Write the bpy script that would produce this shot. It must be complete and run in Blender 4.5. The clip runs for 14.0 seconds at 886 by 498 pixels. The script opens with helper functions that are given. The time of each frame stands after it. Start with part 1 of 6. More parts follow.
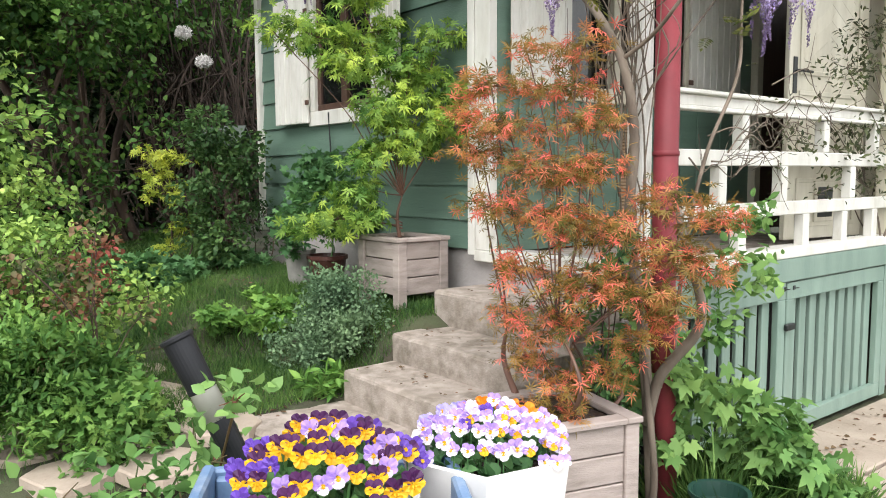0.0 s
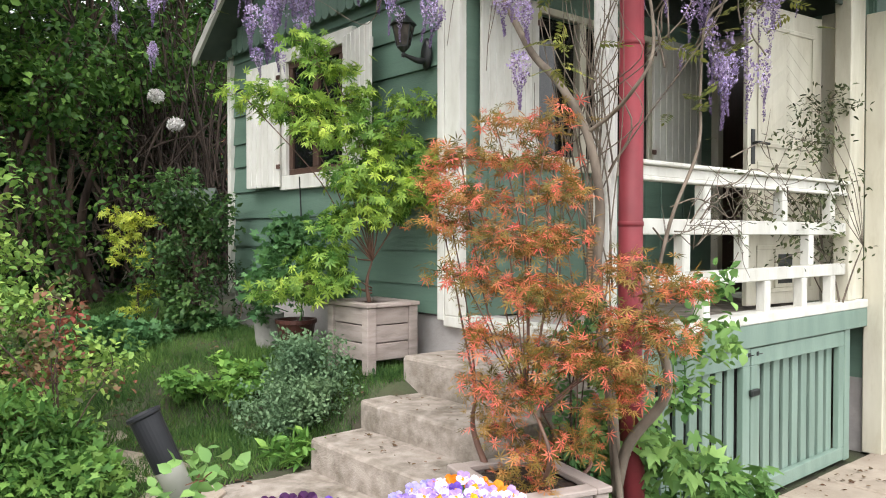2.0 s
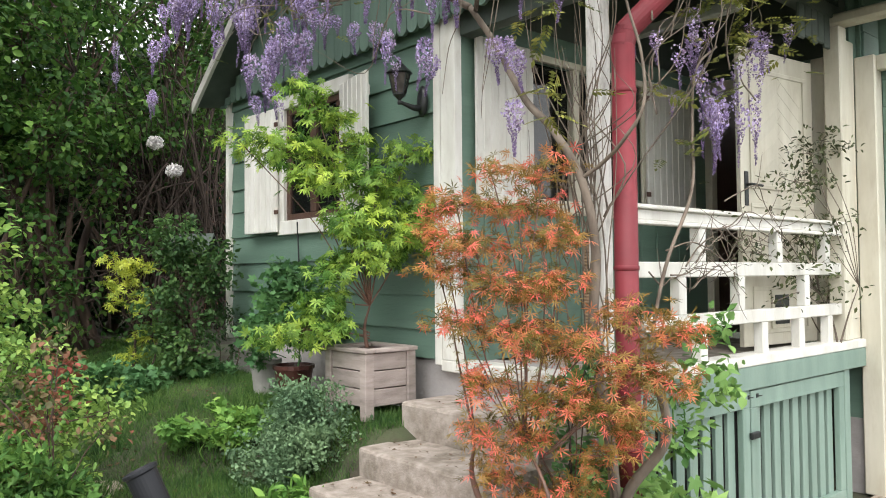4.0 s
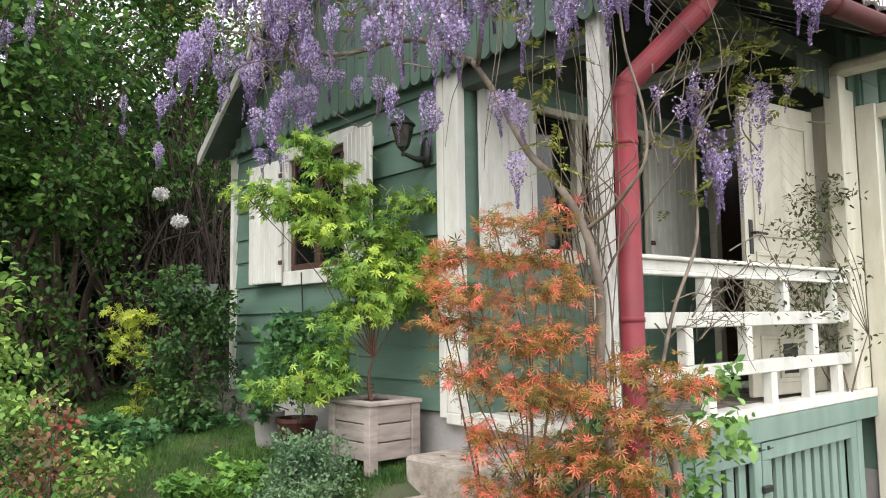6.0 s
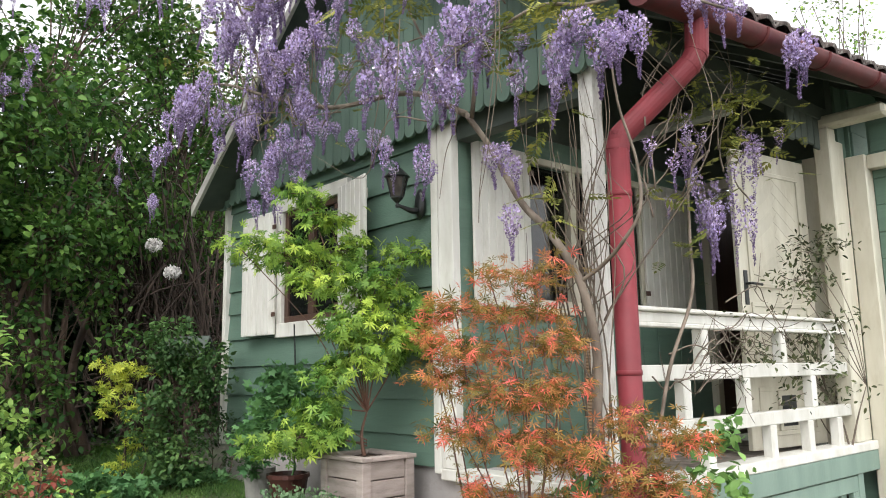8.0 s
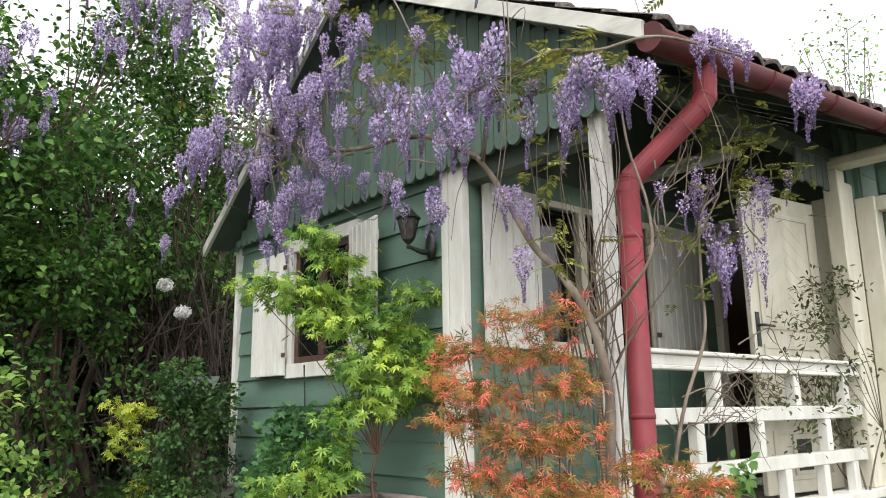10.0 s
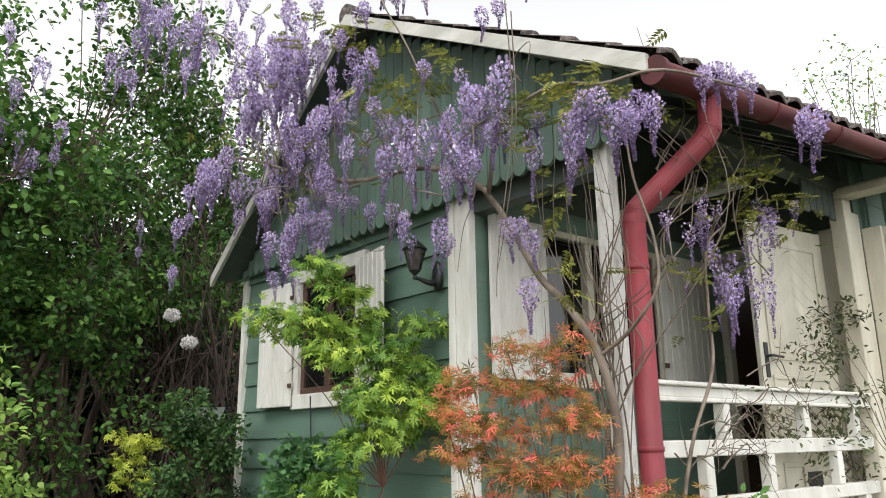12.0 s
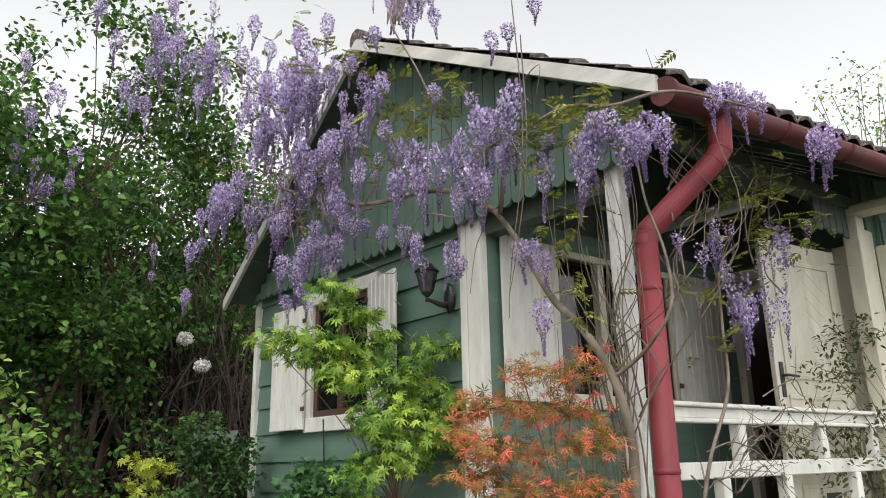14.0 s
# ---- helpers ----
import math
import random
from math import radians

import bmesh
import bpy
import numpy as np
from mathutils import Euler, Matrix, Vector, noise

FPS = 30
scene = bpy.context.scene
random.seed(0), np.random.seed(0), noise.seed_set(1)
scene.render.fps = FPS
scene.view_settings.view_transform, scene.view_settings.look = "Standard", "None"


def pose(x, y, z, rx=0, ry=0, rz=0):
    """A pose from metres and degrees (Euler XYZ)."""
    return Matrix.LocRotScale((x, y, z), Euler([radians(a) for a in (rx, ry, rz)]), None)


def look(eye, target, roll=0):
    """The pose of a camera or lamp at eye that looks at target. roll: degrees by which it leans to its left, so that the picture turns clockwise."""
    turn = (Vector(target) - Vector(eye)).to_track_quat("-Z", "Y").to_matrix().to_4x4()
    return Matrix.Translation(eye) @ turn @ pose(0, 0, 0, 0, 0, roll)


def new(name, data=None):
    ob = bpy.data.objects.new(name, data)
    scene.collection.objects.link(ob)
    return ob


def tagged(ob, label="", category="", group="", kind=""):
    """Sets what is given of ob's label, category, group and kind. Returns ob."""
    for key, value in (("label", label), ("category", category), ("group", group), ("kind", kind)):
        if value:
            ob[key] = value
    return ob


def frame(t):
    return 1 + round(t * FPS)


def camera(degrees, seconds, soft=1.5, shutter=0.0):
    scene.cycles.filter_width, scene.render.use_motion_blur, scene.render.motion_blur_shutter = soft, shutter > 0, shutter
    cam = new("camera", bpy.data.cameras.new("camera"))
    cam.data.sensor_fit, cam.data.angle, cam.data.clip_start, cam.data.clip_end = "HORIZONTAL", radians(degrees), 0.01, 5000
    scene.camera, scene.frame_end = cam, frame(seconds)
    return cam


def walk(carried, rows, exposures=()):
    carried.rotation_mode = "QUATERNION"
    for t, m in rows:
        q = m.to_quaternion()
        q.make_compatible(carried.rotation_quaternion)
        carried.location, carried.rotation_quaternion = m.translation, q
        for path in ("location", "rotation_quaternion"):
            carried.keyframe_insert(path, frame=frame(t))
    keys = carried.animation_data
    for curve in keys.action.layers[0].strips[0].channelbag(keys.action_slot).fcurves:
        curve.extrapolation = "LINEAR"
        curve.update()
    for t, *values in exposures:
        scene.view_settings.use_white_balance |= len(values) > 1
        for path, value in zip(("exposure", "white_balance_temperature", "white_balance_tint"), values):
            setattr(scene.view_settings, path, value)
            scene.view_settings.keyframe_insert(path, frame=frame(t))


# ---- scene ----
cam = camera(60.0, 14.0, soft=1.0)
EZ = 1.65  # eye height over the low terrace; x runs along the gable, y into the house
# seconds, yaw, pitch, roll, and the small sway of the held camera
TURN = [
    (0.0, 51.74, -5.49, -0.36, -0.020, 0.018, -0.087), (0.5, 51.68, -4.90, -0.45, -0.019, 0.014, -0.083),
    (1.0, 51.30, -3.84, -0.51, -0.015, 0.010, -0.074), (1.5, 50.48, -2.47, -0.28, -0.012, 0.004, -0.064),
    (2.0, 49.43, -1.08, 0.04, 0.000, -0.001, -0.048), (2.5, 48.69, -0.25, 0.24, 0.008, -0.010, -0.041),
    (3.0, 48.76, 0.34, 0.08, 0.019, -0.016, -0.036), (5.5, 49.70, 4.47, -0.95, 0.011, 0.005, 0.003),
    (6.0, 49.59, 5.34, -0.84, 0.010, 0.004, 0.008), (6.5, 49.21, 6.80, -0.92, 0.004, 0.015, 0.011),
    (7.0, 49.15, 7.47, -0.91, -0.009, 0.020, 0.008), (7.5, 48.99, 8.17, -0.93, -0.011, 0.025, 0.022),
    (8.0, 49.08, 9.01, -1.02, -0.008, 0.017, 0.024), (8.5, 49.37, 9.80, -1.04, -0.007, 0.010, 0.029),
    (9.0, 49.29, 10.57, -0.98, -0.009, 0.001, 0.031), (11.5, 50.26, 13.63, -0.82, 0.004, -0.011, 0.043),
    (12.0, 50.11, 14.06, -0.84, 0.004, -0.014, 0.047), (12.5, 50.46, 14.40, -0.97, 0.013, -0.018, 0.049),
    (13.0, 50.53, 14.83, -1.18, 0.012, -0.021, 0.049), (13.5, 50.77, 15.29, -1.20, 0.015, -0.024, 0.055),
    (14.0, 50.90, 15.57, -1.19, 0.008, -0.027, 0.056),
]


def held(yaw, pitch, roll, dx, dy, dz):
    return Matrix.Translation((dx, dy, EZ + dz)) @ (Euler((0, 0, radians(yaw))).to_matrix()
        @ Euler((radians(90 + pitch), 0, 0)).to_matrix() @ Euler((0, 0, radians(roll))).to_matrix()).to_4x4()


walk(cam, [(r[0], held(*r[1:])) for r in TURN], exposures=[(0.0, 1.38), (3.0, 1.36), (6.5, 1.32), (9.0, 1.25), (11.5, 1.18), (12.5, 1.06), (13.5, 0.97), (14.0, 0.95)])

# ---- light: bright overcast ----
world = bpy.data.worlds.new("sky")
scene.world = world
world.use_nodes = True
wn = world.node_tree
sky = wn.nodes.new("ShaderNodeTexSky")
sky.sky_type = "NISHITA"
sky.sun_disc = False
sky.sun_elevation, sky.sun_rotation = radians(50), radians(100)
sky.air_density, sky.dust_density = 1.0, 1.0
grey = wn.nodes.new("ShaderNodeHueSaturation")
grey.inputs["Saturation"].default_value = 0.05
wn.links.new(sky.outputs[0], grey.inputs["Color"])
wn.links.new(grey.outputs[0], wn.nodes["Background"].inputs[0])
wn.nodes["Background"].inputs[1].default_value = 0.155
sun = new("sun", bpy.data.lights.new("sun", "SUN"))
sun.data.energy, sun.data.angle, sun.data.color = 1.45, radians(45), (1.0, 0.98, 0.95)
sun.matrix_basis = look((1.0, -4.6, 11), (-3, 2, 0))

# ---- materials ----


def mat(name, col, col2=None, rough=0.7, scale=6.0, detail=6.0, bump=0.0, bscale=60.0, rnd=0.0, island=0.0,
        stretch=(1, 1, 1), metal=0.0, trans=0.0, stain=None, stain_amt=0.0, stain_scale=2.0, sharp=(0.35, 0.65), spec=0.5):
    m = bpy.data.materials.new(name)
    m.use_nodes = True
    t = m.node_tree
    N, L = t.nodes, t.links
    b = N["Principled BSDF"]
    b.inputs["Roughness"].default_value = rough
    b.inputs["Metallic"].default_value = metal
    b.inputs["Specular IOR Level"].default_value = spec
    geo = N.new("ShaderNodeNewGeometry")
    mp = N.new("ShaderNodeMapping")
    mp.inputs["Scale"].default_value = stretch
    L.new(geo.outputs["Position"], mp.inputs[0])
    nz = N.new("ShaderNodeTexNoise")
    nz.inputs["Scale"].default_value, nz.inputs["Detail"].default_value = scale, detail
    L.new(mp.outputs[0], nz.inputs["Vector"])
    ramp = N.new("ShaderNodeValToRGB")
    ramp.color_ramp.elements[0].position, ramp.color_ramp.elements[1].position = sharp
    c2 = col2 or tuple(c * 0.75 for c in col)
    ramp.color_ramp.elements[0].color, ramp.color_ramp.elements[1].color = (*c2, 1), (*col, 1)
    L.new(nz.outputs[0], ramp.inputs[0])
    out = ramp.outputs[0]
    if stain:
        n2 = N.new("ShaderNodeTexNoise")
        n2.inputs["Scale"].default_value, n2.inputs["Detail"].default_value, n2.inputs["Roughness"].default_value = stain_scale, 8, 0.7
        L.new(mp.outputs[0], n2.inputs["Vector"])
        r2 = N.new("ShaderNodeValToRGB")
        r2.color_ramp.elements[0].position, r2.color_ramp.elements[1].position = 0.5, 0.72
        L.new(n2.outputs[0], r2.inputs[0])
        k = N.new("ShaderNodeMath")
        k.operation = "MULTIPLY"
        k.inputs[1].default_value = stain_amt
        L.new(r2.outputs[0], k.inputs[0])
        mx = N.new("ShaderNodeMix")
        mx.data_type = "RGBA"
        L.new(k.outputs[0], mx.inputs[0])
        L.new(out, mx.inputs[6])
        mx.inputs[7].default_value = (*stain, 1)
        out = mx.outputs[2]
    if rnd or island:
        hs = N.new("ShaderNodeHueSaturation")
        src = geo.outputs["Random Per Island"]
        amt = island
        if rnd:
            src, amt = N.new("ShaderNodeObjectInfo").outputs["Random"], rnd
        mr = N.new("ShaderNodeMapRange")
        mr.inputs[3].default_value, mr.inputs[4].default_value = 1 - amt, 1 + amt
        L.new(src, mr.inputs[0])
        L.new(mr.outputs[0], hs.inputs["Value"])
        if island:
            mh = N.new("ShaderNodeMapRange")
            mh.inputs[3].default_value, mh.inputs[4].default_value = 0.5 + island * 0.04, 0.5 - island * 0.05
            L.new(src, mh.inputs[0])
            L.new(mh.outputs[0], hs.inputs["Hue"])
        L.new(out, hs.inputs["Color"])
        out = hs.outputs[0]
    L.new(out, b.inputs["Base Color"])
    if bump:
        n3 = N.new("ShaderNodeTexNoise")
        n3.inputs["Scale"].default_value, n3.inputs["Detail"].default_value = bscale, 5
        L.new(mp.outputs[0], n3.inputs["Vector"])
        bp = N.new("ShaderNodeBump")
        bp.inputs["Strength"].default_value, bp.inputs["Distance"].default_value = bump, 0.01
        L.new(n3.outputs[0], bp.inputs["Height"])
        L.new(bp.outputs[0], b.inputs["Normal"])
    if trans:
        tr = N.new("ShaderNodeBsdfTranslucent")
        L.new(out, tr.inputs[0])
        ms = N.new("ShaderNodeMixShader")
        ms.inputs[0].default_value = trans
        L.new(b.outputs[0], ms.inputs[1])
        L.new(tr.outputs[0], ms.inputs[2])
        L.new(ms.outputs[0], N["Material Output"].inputs[0])
    return m


def leafmat(name, col, col2, isl=0.35, rough=0.45, trans=0.3, scale=3.0):
    return mat(name, col, col2, max(rough, 0.5), scale, 3, island=isl, trans=trans, spec=0.22)


GREEN = mat("green_siding_paint", (0.125, 0.205, 0.158), (0.100, 0.170, 0.130), 0.6, 2.5, 8, 0.25, 40, rnd=0.08, stretch=(0.35, 0.35, 5),
            stain=(0.05, 0.075, 0.06), stain_amt=0.35, stain_scale=5)
GREENV = mat("green_gable_paint", (0.110, 0.175, 0.135), (0.08, 0.13, 0.10), 0.65, 2.5, 8, 0.25, 40, rnd=0.12, stretch=(5, 5, 0.4))
GATE = mat("pale_green_paint", (0.22, 0.305, 0.258), (0.17, 0.245, 0.205), 0.5, 3, 8, 0.15, 40, rnd=0.06, stretch=(3, 3, 0.5),
           stain=(0.12, 0.17, 0.13), stain_amt=0.3, stain_scale=6)
WHITE = mat("white_paint", (0.72, 0.71, 0.665), (0.60, 0.585, 0.535), 0.5, 4, 8, 0.1, 30, rnd=0.04, stretch=(2, 2, 0.6),
            stain=(0.36, 0.32, 0.25), stain_amt=0.35, stain_scale=7)
CREAM = mat("cream_paint", (0.63, 0.60, 0.50), (0.50, 0.47, 0.375), 0.5, 3, 8, 0.12, 30, rnd=0.04, stretch=(2, 2, 0.5),
            stain=(0.35, 0.29, 0.19), stain_amt=0.4, stain_scale=5)
PEEL = mat("peeling_white_paint", (0.72, 0.71, 0.68), (0.62, 0.6, 0.56), 0.6, 4, 8, 0.4, 25,
           stain=(0.27, 0.24, 0.21), stain_amt=0.9, stain_scale=9, stretch=(1.5, 1.5, 0.5))
RED = mat("red_pipe_paint", (0.23, 0.035, 0.045), (0.16, 0.027, 0.034), 0.55, 4, 6, 0.05, 30, stain=(0.11, 0.025, 0.03), stain_amt=0.55, stain_scale=5, spec=0.3)
# browner than the pipe red, and darkened for the soffit's shade on the gutter
MAROON = mat("weathered_shaded_maroon_gutter_paint", (0.125, 0.029, 0.030), (0.08, 0.021, 0.022), 0.6, 5, 7, 0.08, 30, stain=(0.045, 0.025, 0.024), stain_amt=0.6, stain_scale=6, spec=0.25)
# flat black for the sheet that stands in for shade under the porch
DARK = mat("under_porch_shade", (0.012, 0.011, 0.010), None, 0.8)
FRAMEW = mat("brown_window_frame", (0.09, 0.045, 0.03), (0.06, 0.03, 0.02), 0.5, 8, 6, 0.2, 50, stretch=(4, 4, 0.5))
CONC = mat("worn_concrete", (0.42, 0.365, 0.325), (0.27, 0.23, 0.195), 0.95, 13, 12, 0.5, 90, stain=(0.10, 0.085, 0.06), stain_amt=0.85, stain_scale=4.0, spec=0.2)
PLINTH = mat("grey_plinth_render", (0.42, 0.39, 0.38), (0.33, 0.31, 0.30), 0.9, 5, 9, 0.4, 50, stain=(0.2, 0.17, 0.14), stain_amt=0.5)
PLANTER = mat("weathered_pinkish_timber", (0.40, 0.335, 0.31), (0.31, 0.26, 0.235), 0.75, 6, 9, 0.3, 50, rnd=0.08, stretch=(1, 1, 5),
              stain=(0.15, 0.125, 0.11), stain_amt=0.6, stain_scale=4)
SOIL = mat("soil", (0.055, 0.032, 0.022), (0.02, 0.012, 0.009), 0.95, 40, 8, 1.0, 60)
IRON = mat("black_iron", (0.016, 0.019, 0.019), (0.01, 0.012, 0.012), 0.4, 10, 4, 0.1, 60)
TILE = mat("mossy_roof_tile", (0.10, 0.07, 0.062), (0.04, 0.032, 0.03), 0.9, 14, 8, 0.5, 60, rnd=0.15, stain=(0.36, 0.355, 0.32), stain_amt=0.9, stain_scale=34)
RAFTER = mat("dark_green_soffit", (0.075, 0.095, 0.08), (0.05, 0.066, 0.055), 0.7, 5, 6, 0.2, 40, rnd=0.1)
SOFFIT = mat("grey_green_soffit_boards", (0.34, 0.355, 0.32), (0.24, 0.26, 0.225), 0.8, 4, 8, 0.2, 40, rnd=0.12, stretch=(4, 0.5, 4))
BARGE = mat("weathered_barge_paint", (0.60, 0.59, 0.545), (0.43, 0.425, 0.38), 0.6, 4, 8, 0.15, 30, stain=(0.24, 0.235, 0.2), stain_amt=0.6, stain_scale=5, stretch=(0.6, 1, 2))
VINE = mat("thin_vine_bark", (0.20, 0.16, 0.125), (0.10, 0.08, 0.06), 0.85, 12, 6, 0.4, 45)
BARK = mat("grey_brown_bark", (0.22, 0.18, 0.142), (0.10, 0.078, 0.06), 0.9, 12, 9, 0.7, 45, stretch=(1, 1, 0.35))
DBARK = mat("dark_bark", (0.105, 0.068, 0.05), (0.035, 0.023, 0.018), 0.9, 10, 9, 0.8, 40, stretch=(1, 1, 0.25))
TANGLE = mat("blackish_old_stems", (0.06, 0.04, 0.03), (0.025, 0.017, 0.013), 0.9, 10, 8, 0.6, 40)
REDBARK = mat("reddish_maple_bark", (0.17, 0.085, 0.06), (0.09, 0.05, 0.035), 0.6, 12, 6, 0.3, 40, stretch=(1, 1, 0.3))
GROUND = mat("earth_and_turf", (0.06, 0.075, 0.034), (0.04, 0.036, 0.024), 0.95, 6, 10, 0.8, 50, stain=(0.10, 0.075, 0.05), stain_amt=0.6, stain_scale=1.6)
PAVE = mat("sandy_paving", (0.42, 0.35, 0.285), (0.31, 0.255, 0.205), 0.9, 6, 10, 0.5, 60, stain=(0.16, 0.12, 0.085), stain_amt=0.7, stain_scale=3)
glass = bpy.data.materials.new("window_glass")
glass.use_nodes = True
gb = glass.node_tree.nodes["Principled BSDF"]
gb.inputs["Base Color"].default_value = (0.02, 0.022, 0.022, 1)
gb.inputs["Roughness"].default_value = 0.04
gb.inputs["Transmission Weight"].default_value = 0.6

# ---- geometry tools ----


class Geo:
    def __init__(self):
        self.v, self.f = [], []

    def add(self, verts, faces):
        n = len(self.v)
        self.v.extend(tuple(p) for p in verts)
        self.f.extend(tuple(i + n for i in q) for q in faces)
        return self

    def mesh(self, name, material, smooth=False):
        me = bpy.data.meshes.new(name)
        me.from_pydata(self.v, [], self.f)
        me.materials.append(material)
        if smooth:
            me.shade_smooth()
        me.update()
        return me


def chamfer_faces():
    cs = [(a, b, c) for a in (0, 1) for b in (0, 1) for c in (0, 1)]
    vid = {(k, ax): 3 * i + ax for i, k in enumerate(cs) for ax in range(3)}
    pts = [[(2 * k[j] - 1) * (1.0 if j == ax else 0.9) for j in range(3)] for k in cs for ax in range(3)]
    fs = []
    for ax in range(3):
        b, c = (ax + 1) % 3, (ax + 2) % 3
        for s in (0, 1):
            q = []
            for u, w in ((0, 0), (1, 0), (1, 1), (0, 1)):
                k = [0, 0, 0]
                k[ax], k[b], k[c] = s, u, w
                q.append(vid[tuple(k), ax])
            fs.append(q)
        for u in (0, 1):
            for w in (0, 1):
                k0, k1 = [0, 0, 0], [0, 0, 0]
                k0[ax], k0[b], k0[c] = 0, u, w
                k1[ax], k1[b], k1[c] = 1, u, w
                fs.append([vid[tuple(k0), b], vid[tuple(k1), b], vid[tuple(k1), c], vid[tuple(k0), c]])
    fs += [[vid[k, 0], vid[k, 1], vid[k, 2]] for k in cs]
    P = np.array(pts)
    out = []
    for q in fs:
        n = np.cross(P[q[1]] - P[q[0]], P[q[2]] - P[q[0]])
        out.append(q if n @ P[q].mean(0) > 0 else q[::-1])
    return out


CHAMFER = chamfer_faces()


def cbox(g, lo, hi, c=0.004, m=None):
    """A box with chamfered edges between two corners, moved by m."""
    ce = [(a + b) / 2 for a, b in zip(lo, hi)]
    h = [abs(b - a) / 2 for a, b in zip(lo, hi)]
    c = min(c, min(h) * 0.6)
    vs = []
    for ix in (-1, 1):
        for iy in (-1, 1):
            for iz in (-1, 1):
                for ax in range(3):
                    p = [s * (hh if j == ax else hh - c) + o for j, (s, hh, o) in enumerate(zip((ix, iy, iz), h, ce))]
                    vs.append(p if m is None else tuple(m @ Vector(p)))
    return g.add(vs, CHAMFER)


def tube(g, pts, radii, seg=7, cap=True):
    pts = [Vector(p) for p in pts]
    n0 = None
    rows = []
    for i, p in enumerate(pts):
        d = (pts[min(i + 1, len(pts) - 1)] - pts[max(i - 1, 0)]).normalized()
        if n0 is None:
            n0 = d.orthogonal().normalized()
        n0 = (n0 - d * n0.dot(d)).normalized()
        b = d.cross(n0)
        rows.append([p + (n0 * math.cos(2 * math.pi * k / seg) + b * math.sin(2 * math.pi * k / seg)) * radii[i] for k in range(seg)])
    vs = [q for r in rows for q in r]
    fs = [(i * seg + k, i * seg + (k + 1) % seg, (i + 1) * seg + (k + 1) % seg, (i + 1) * seg + k) for i in range(len(pts) - 1) for k in range(seg)]
    if cap:
        fs += [tuple(reversed(range(seg))), tuple((len(pts) - 1) * seg + k for k in range(seg))]
    return g.add(vs, fs)


def smooth_path(pts, n=6):
    """Catmull-Rom through pts."""
    P = [Vector(p) for p in pts]
    P = [P[0] * 2 - P[1]] + P + [P[-1] * 2 - P[-2]]
    out = []
    for i in range(1, len(P) - 2):
        a, b, c, d = P[i - 1], P[i], P[i + 1], P[i + 2]
        for k in range(n):
            t = k / n
            out.append(0.5 * (2 * b + (c - a) * t + (2 * a - 5 * b + 4 * c - d) * t * t + (3 * b - a - 3 * c + d) * t ** 3))
    return out + [P[-2]]


def lathe(g, profile, m=None, seg=20):
    """profile: (radius, height) rows, turned round z, moved by m."""
    vs = []
    for r, z in profile:
        for k in range(seg):
            p = Vector((r * math.cos(2 * math.pi * k / seg), r * math.sin(2 * math.pi * k / seg), z))
            vs.append(m @ p if m else p)
    fs = [(i * seg + k, i * seg + (k + 1) % seg, (i + 1) * seg + (k + 1) % seg, (i + 1) * seg + k) for i in range(len(profile) - 1) for k in range(seg)]
    return g.add(vs, fs)


def whole(ob):
    return (whole(ob.parent) @ ob.matrix_parent_inverse if ob.parent else Matrix()) @ ob.matrix_basis


def thing(name, at, label="", category="", group="", kind=""):
    ob = new(name)
    ob.empty_display_size = 0.1
    ob.matrix_basis = Matrix.Translation(at)
    return tagged(ob, label, category, group, kind)


def solid(name, g, material, label="", category="", group="", kind="", smooth=False):
    return tagged(new(name, g.mesh(name, material, smooth)), label, category, group, kind)


def part(name, g, material, parent, label="", smooth=False, m=None):
    """One mesh object under a thing or a part; g is a Geo or a mesh to share."""
    me = g.mesh(name, material, smooth) if isinstance(g, Geo) else g
    ob = new(name, me)
    ob.parent = parent
    ob.matrix_parent_inverse = whole(parent).inverted()
    if m is not None:
        ob.matrix_basis = m
    if label:
        ob["label"] = label
    return ob


def bx(name, lo, hi, material, parent, c=0.004, label="", m=None):
    return part(name, cbox(Geo(), lo, hi, c, m), material, parent, label)


# ---- ground ----


def step(a, b, x):
    t = min(1.0, max(0.0, (x - a) / (b - a)))
    return t * t * (3 - 2 * t)


def ground_z(x, y):
    low = step(-3.47, -2.6, x)
    lawn = 0.42 + 0.36 * step(2.1 - 0.9 * step(-4.2, -5.0, x), 2.55, y) + 0.1 * step(-5, -8, x) - 0.08 * step(1.3, 0.2, y)
    z = lawn * (1 - low) + 0.0 * low
    z += 0.12 * step(-2.2, -2.6, x) * low * step(2.6, 1.6, y)
    far = step(14, 40, math.hypot(x, y))
    return z * (1 - far) + 0.018 * noise.noise((x * 1.7, y * 1.7, 0)) + 0.006 * noise.noise((x * 7, y * 7, 3))


g = Geo()
axis = lambda a, b, n: [a + (b - a) * i / n for i in range(n + 1)]
xs = [-900, -300, -100, -50, -30, -20] + axis(-14, 4, 150) + [8, 20, 60, 300, 900]
ys = [-900, -300, -60, -20, -8] + axis(-3, 9, 100) + [12, 16, 22, 30, 60, 300, 900]
g.add([(x, y, ground_z(x, y)) for y in ys for x in xs],
      [(j * len(xs) + i, j * len(xs) + i + 1, (j + 1) * len(xs) + i + 1, (j + 1) * len(xs) + i) for j in range(len(ys) - 1) for i in range(len(xs) - 1)])
solid("ground", g, GROUND, "earth and thin turf sloping up to the cottage", "ground", kind="structure", smooth=True)

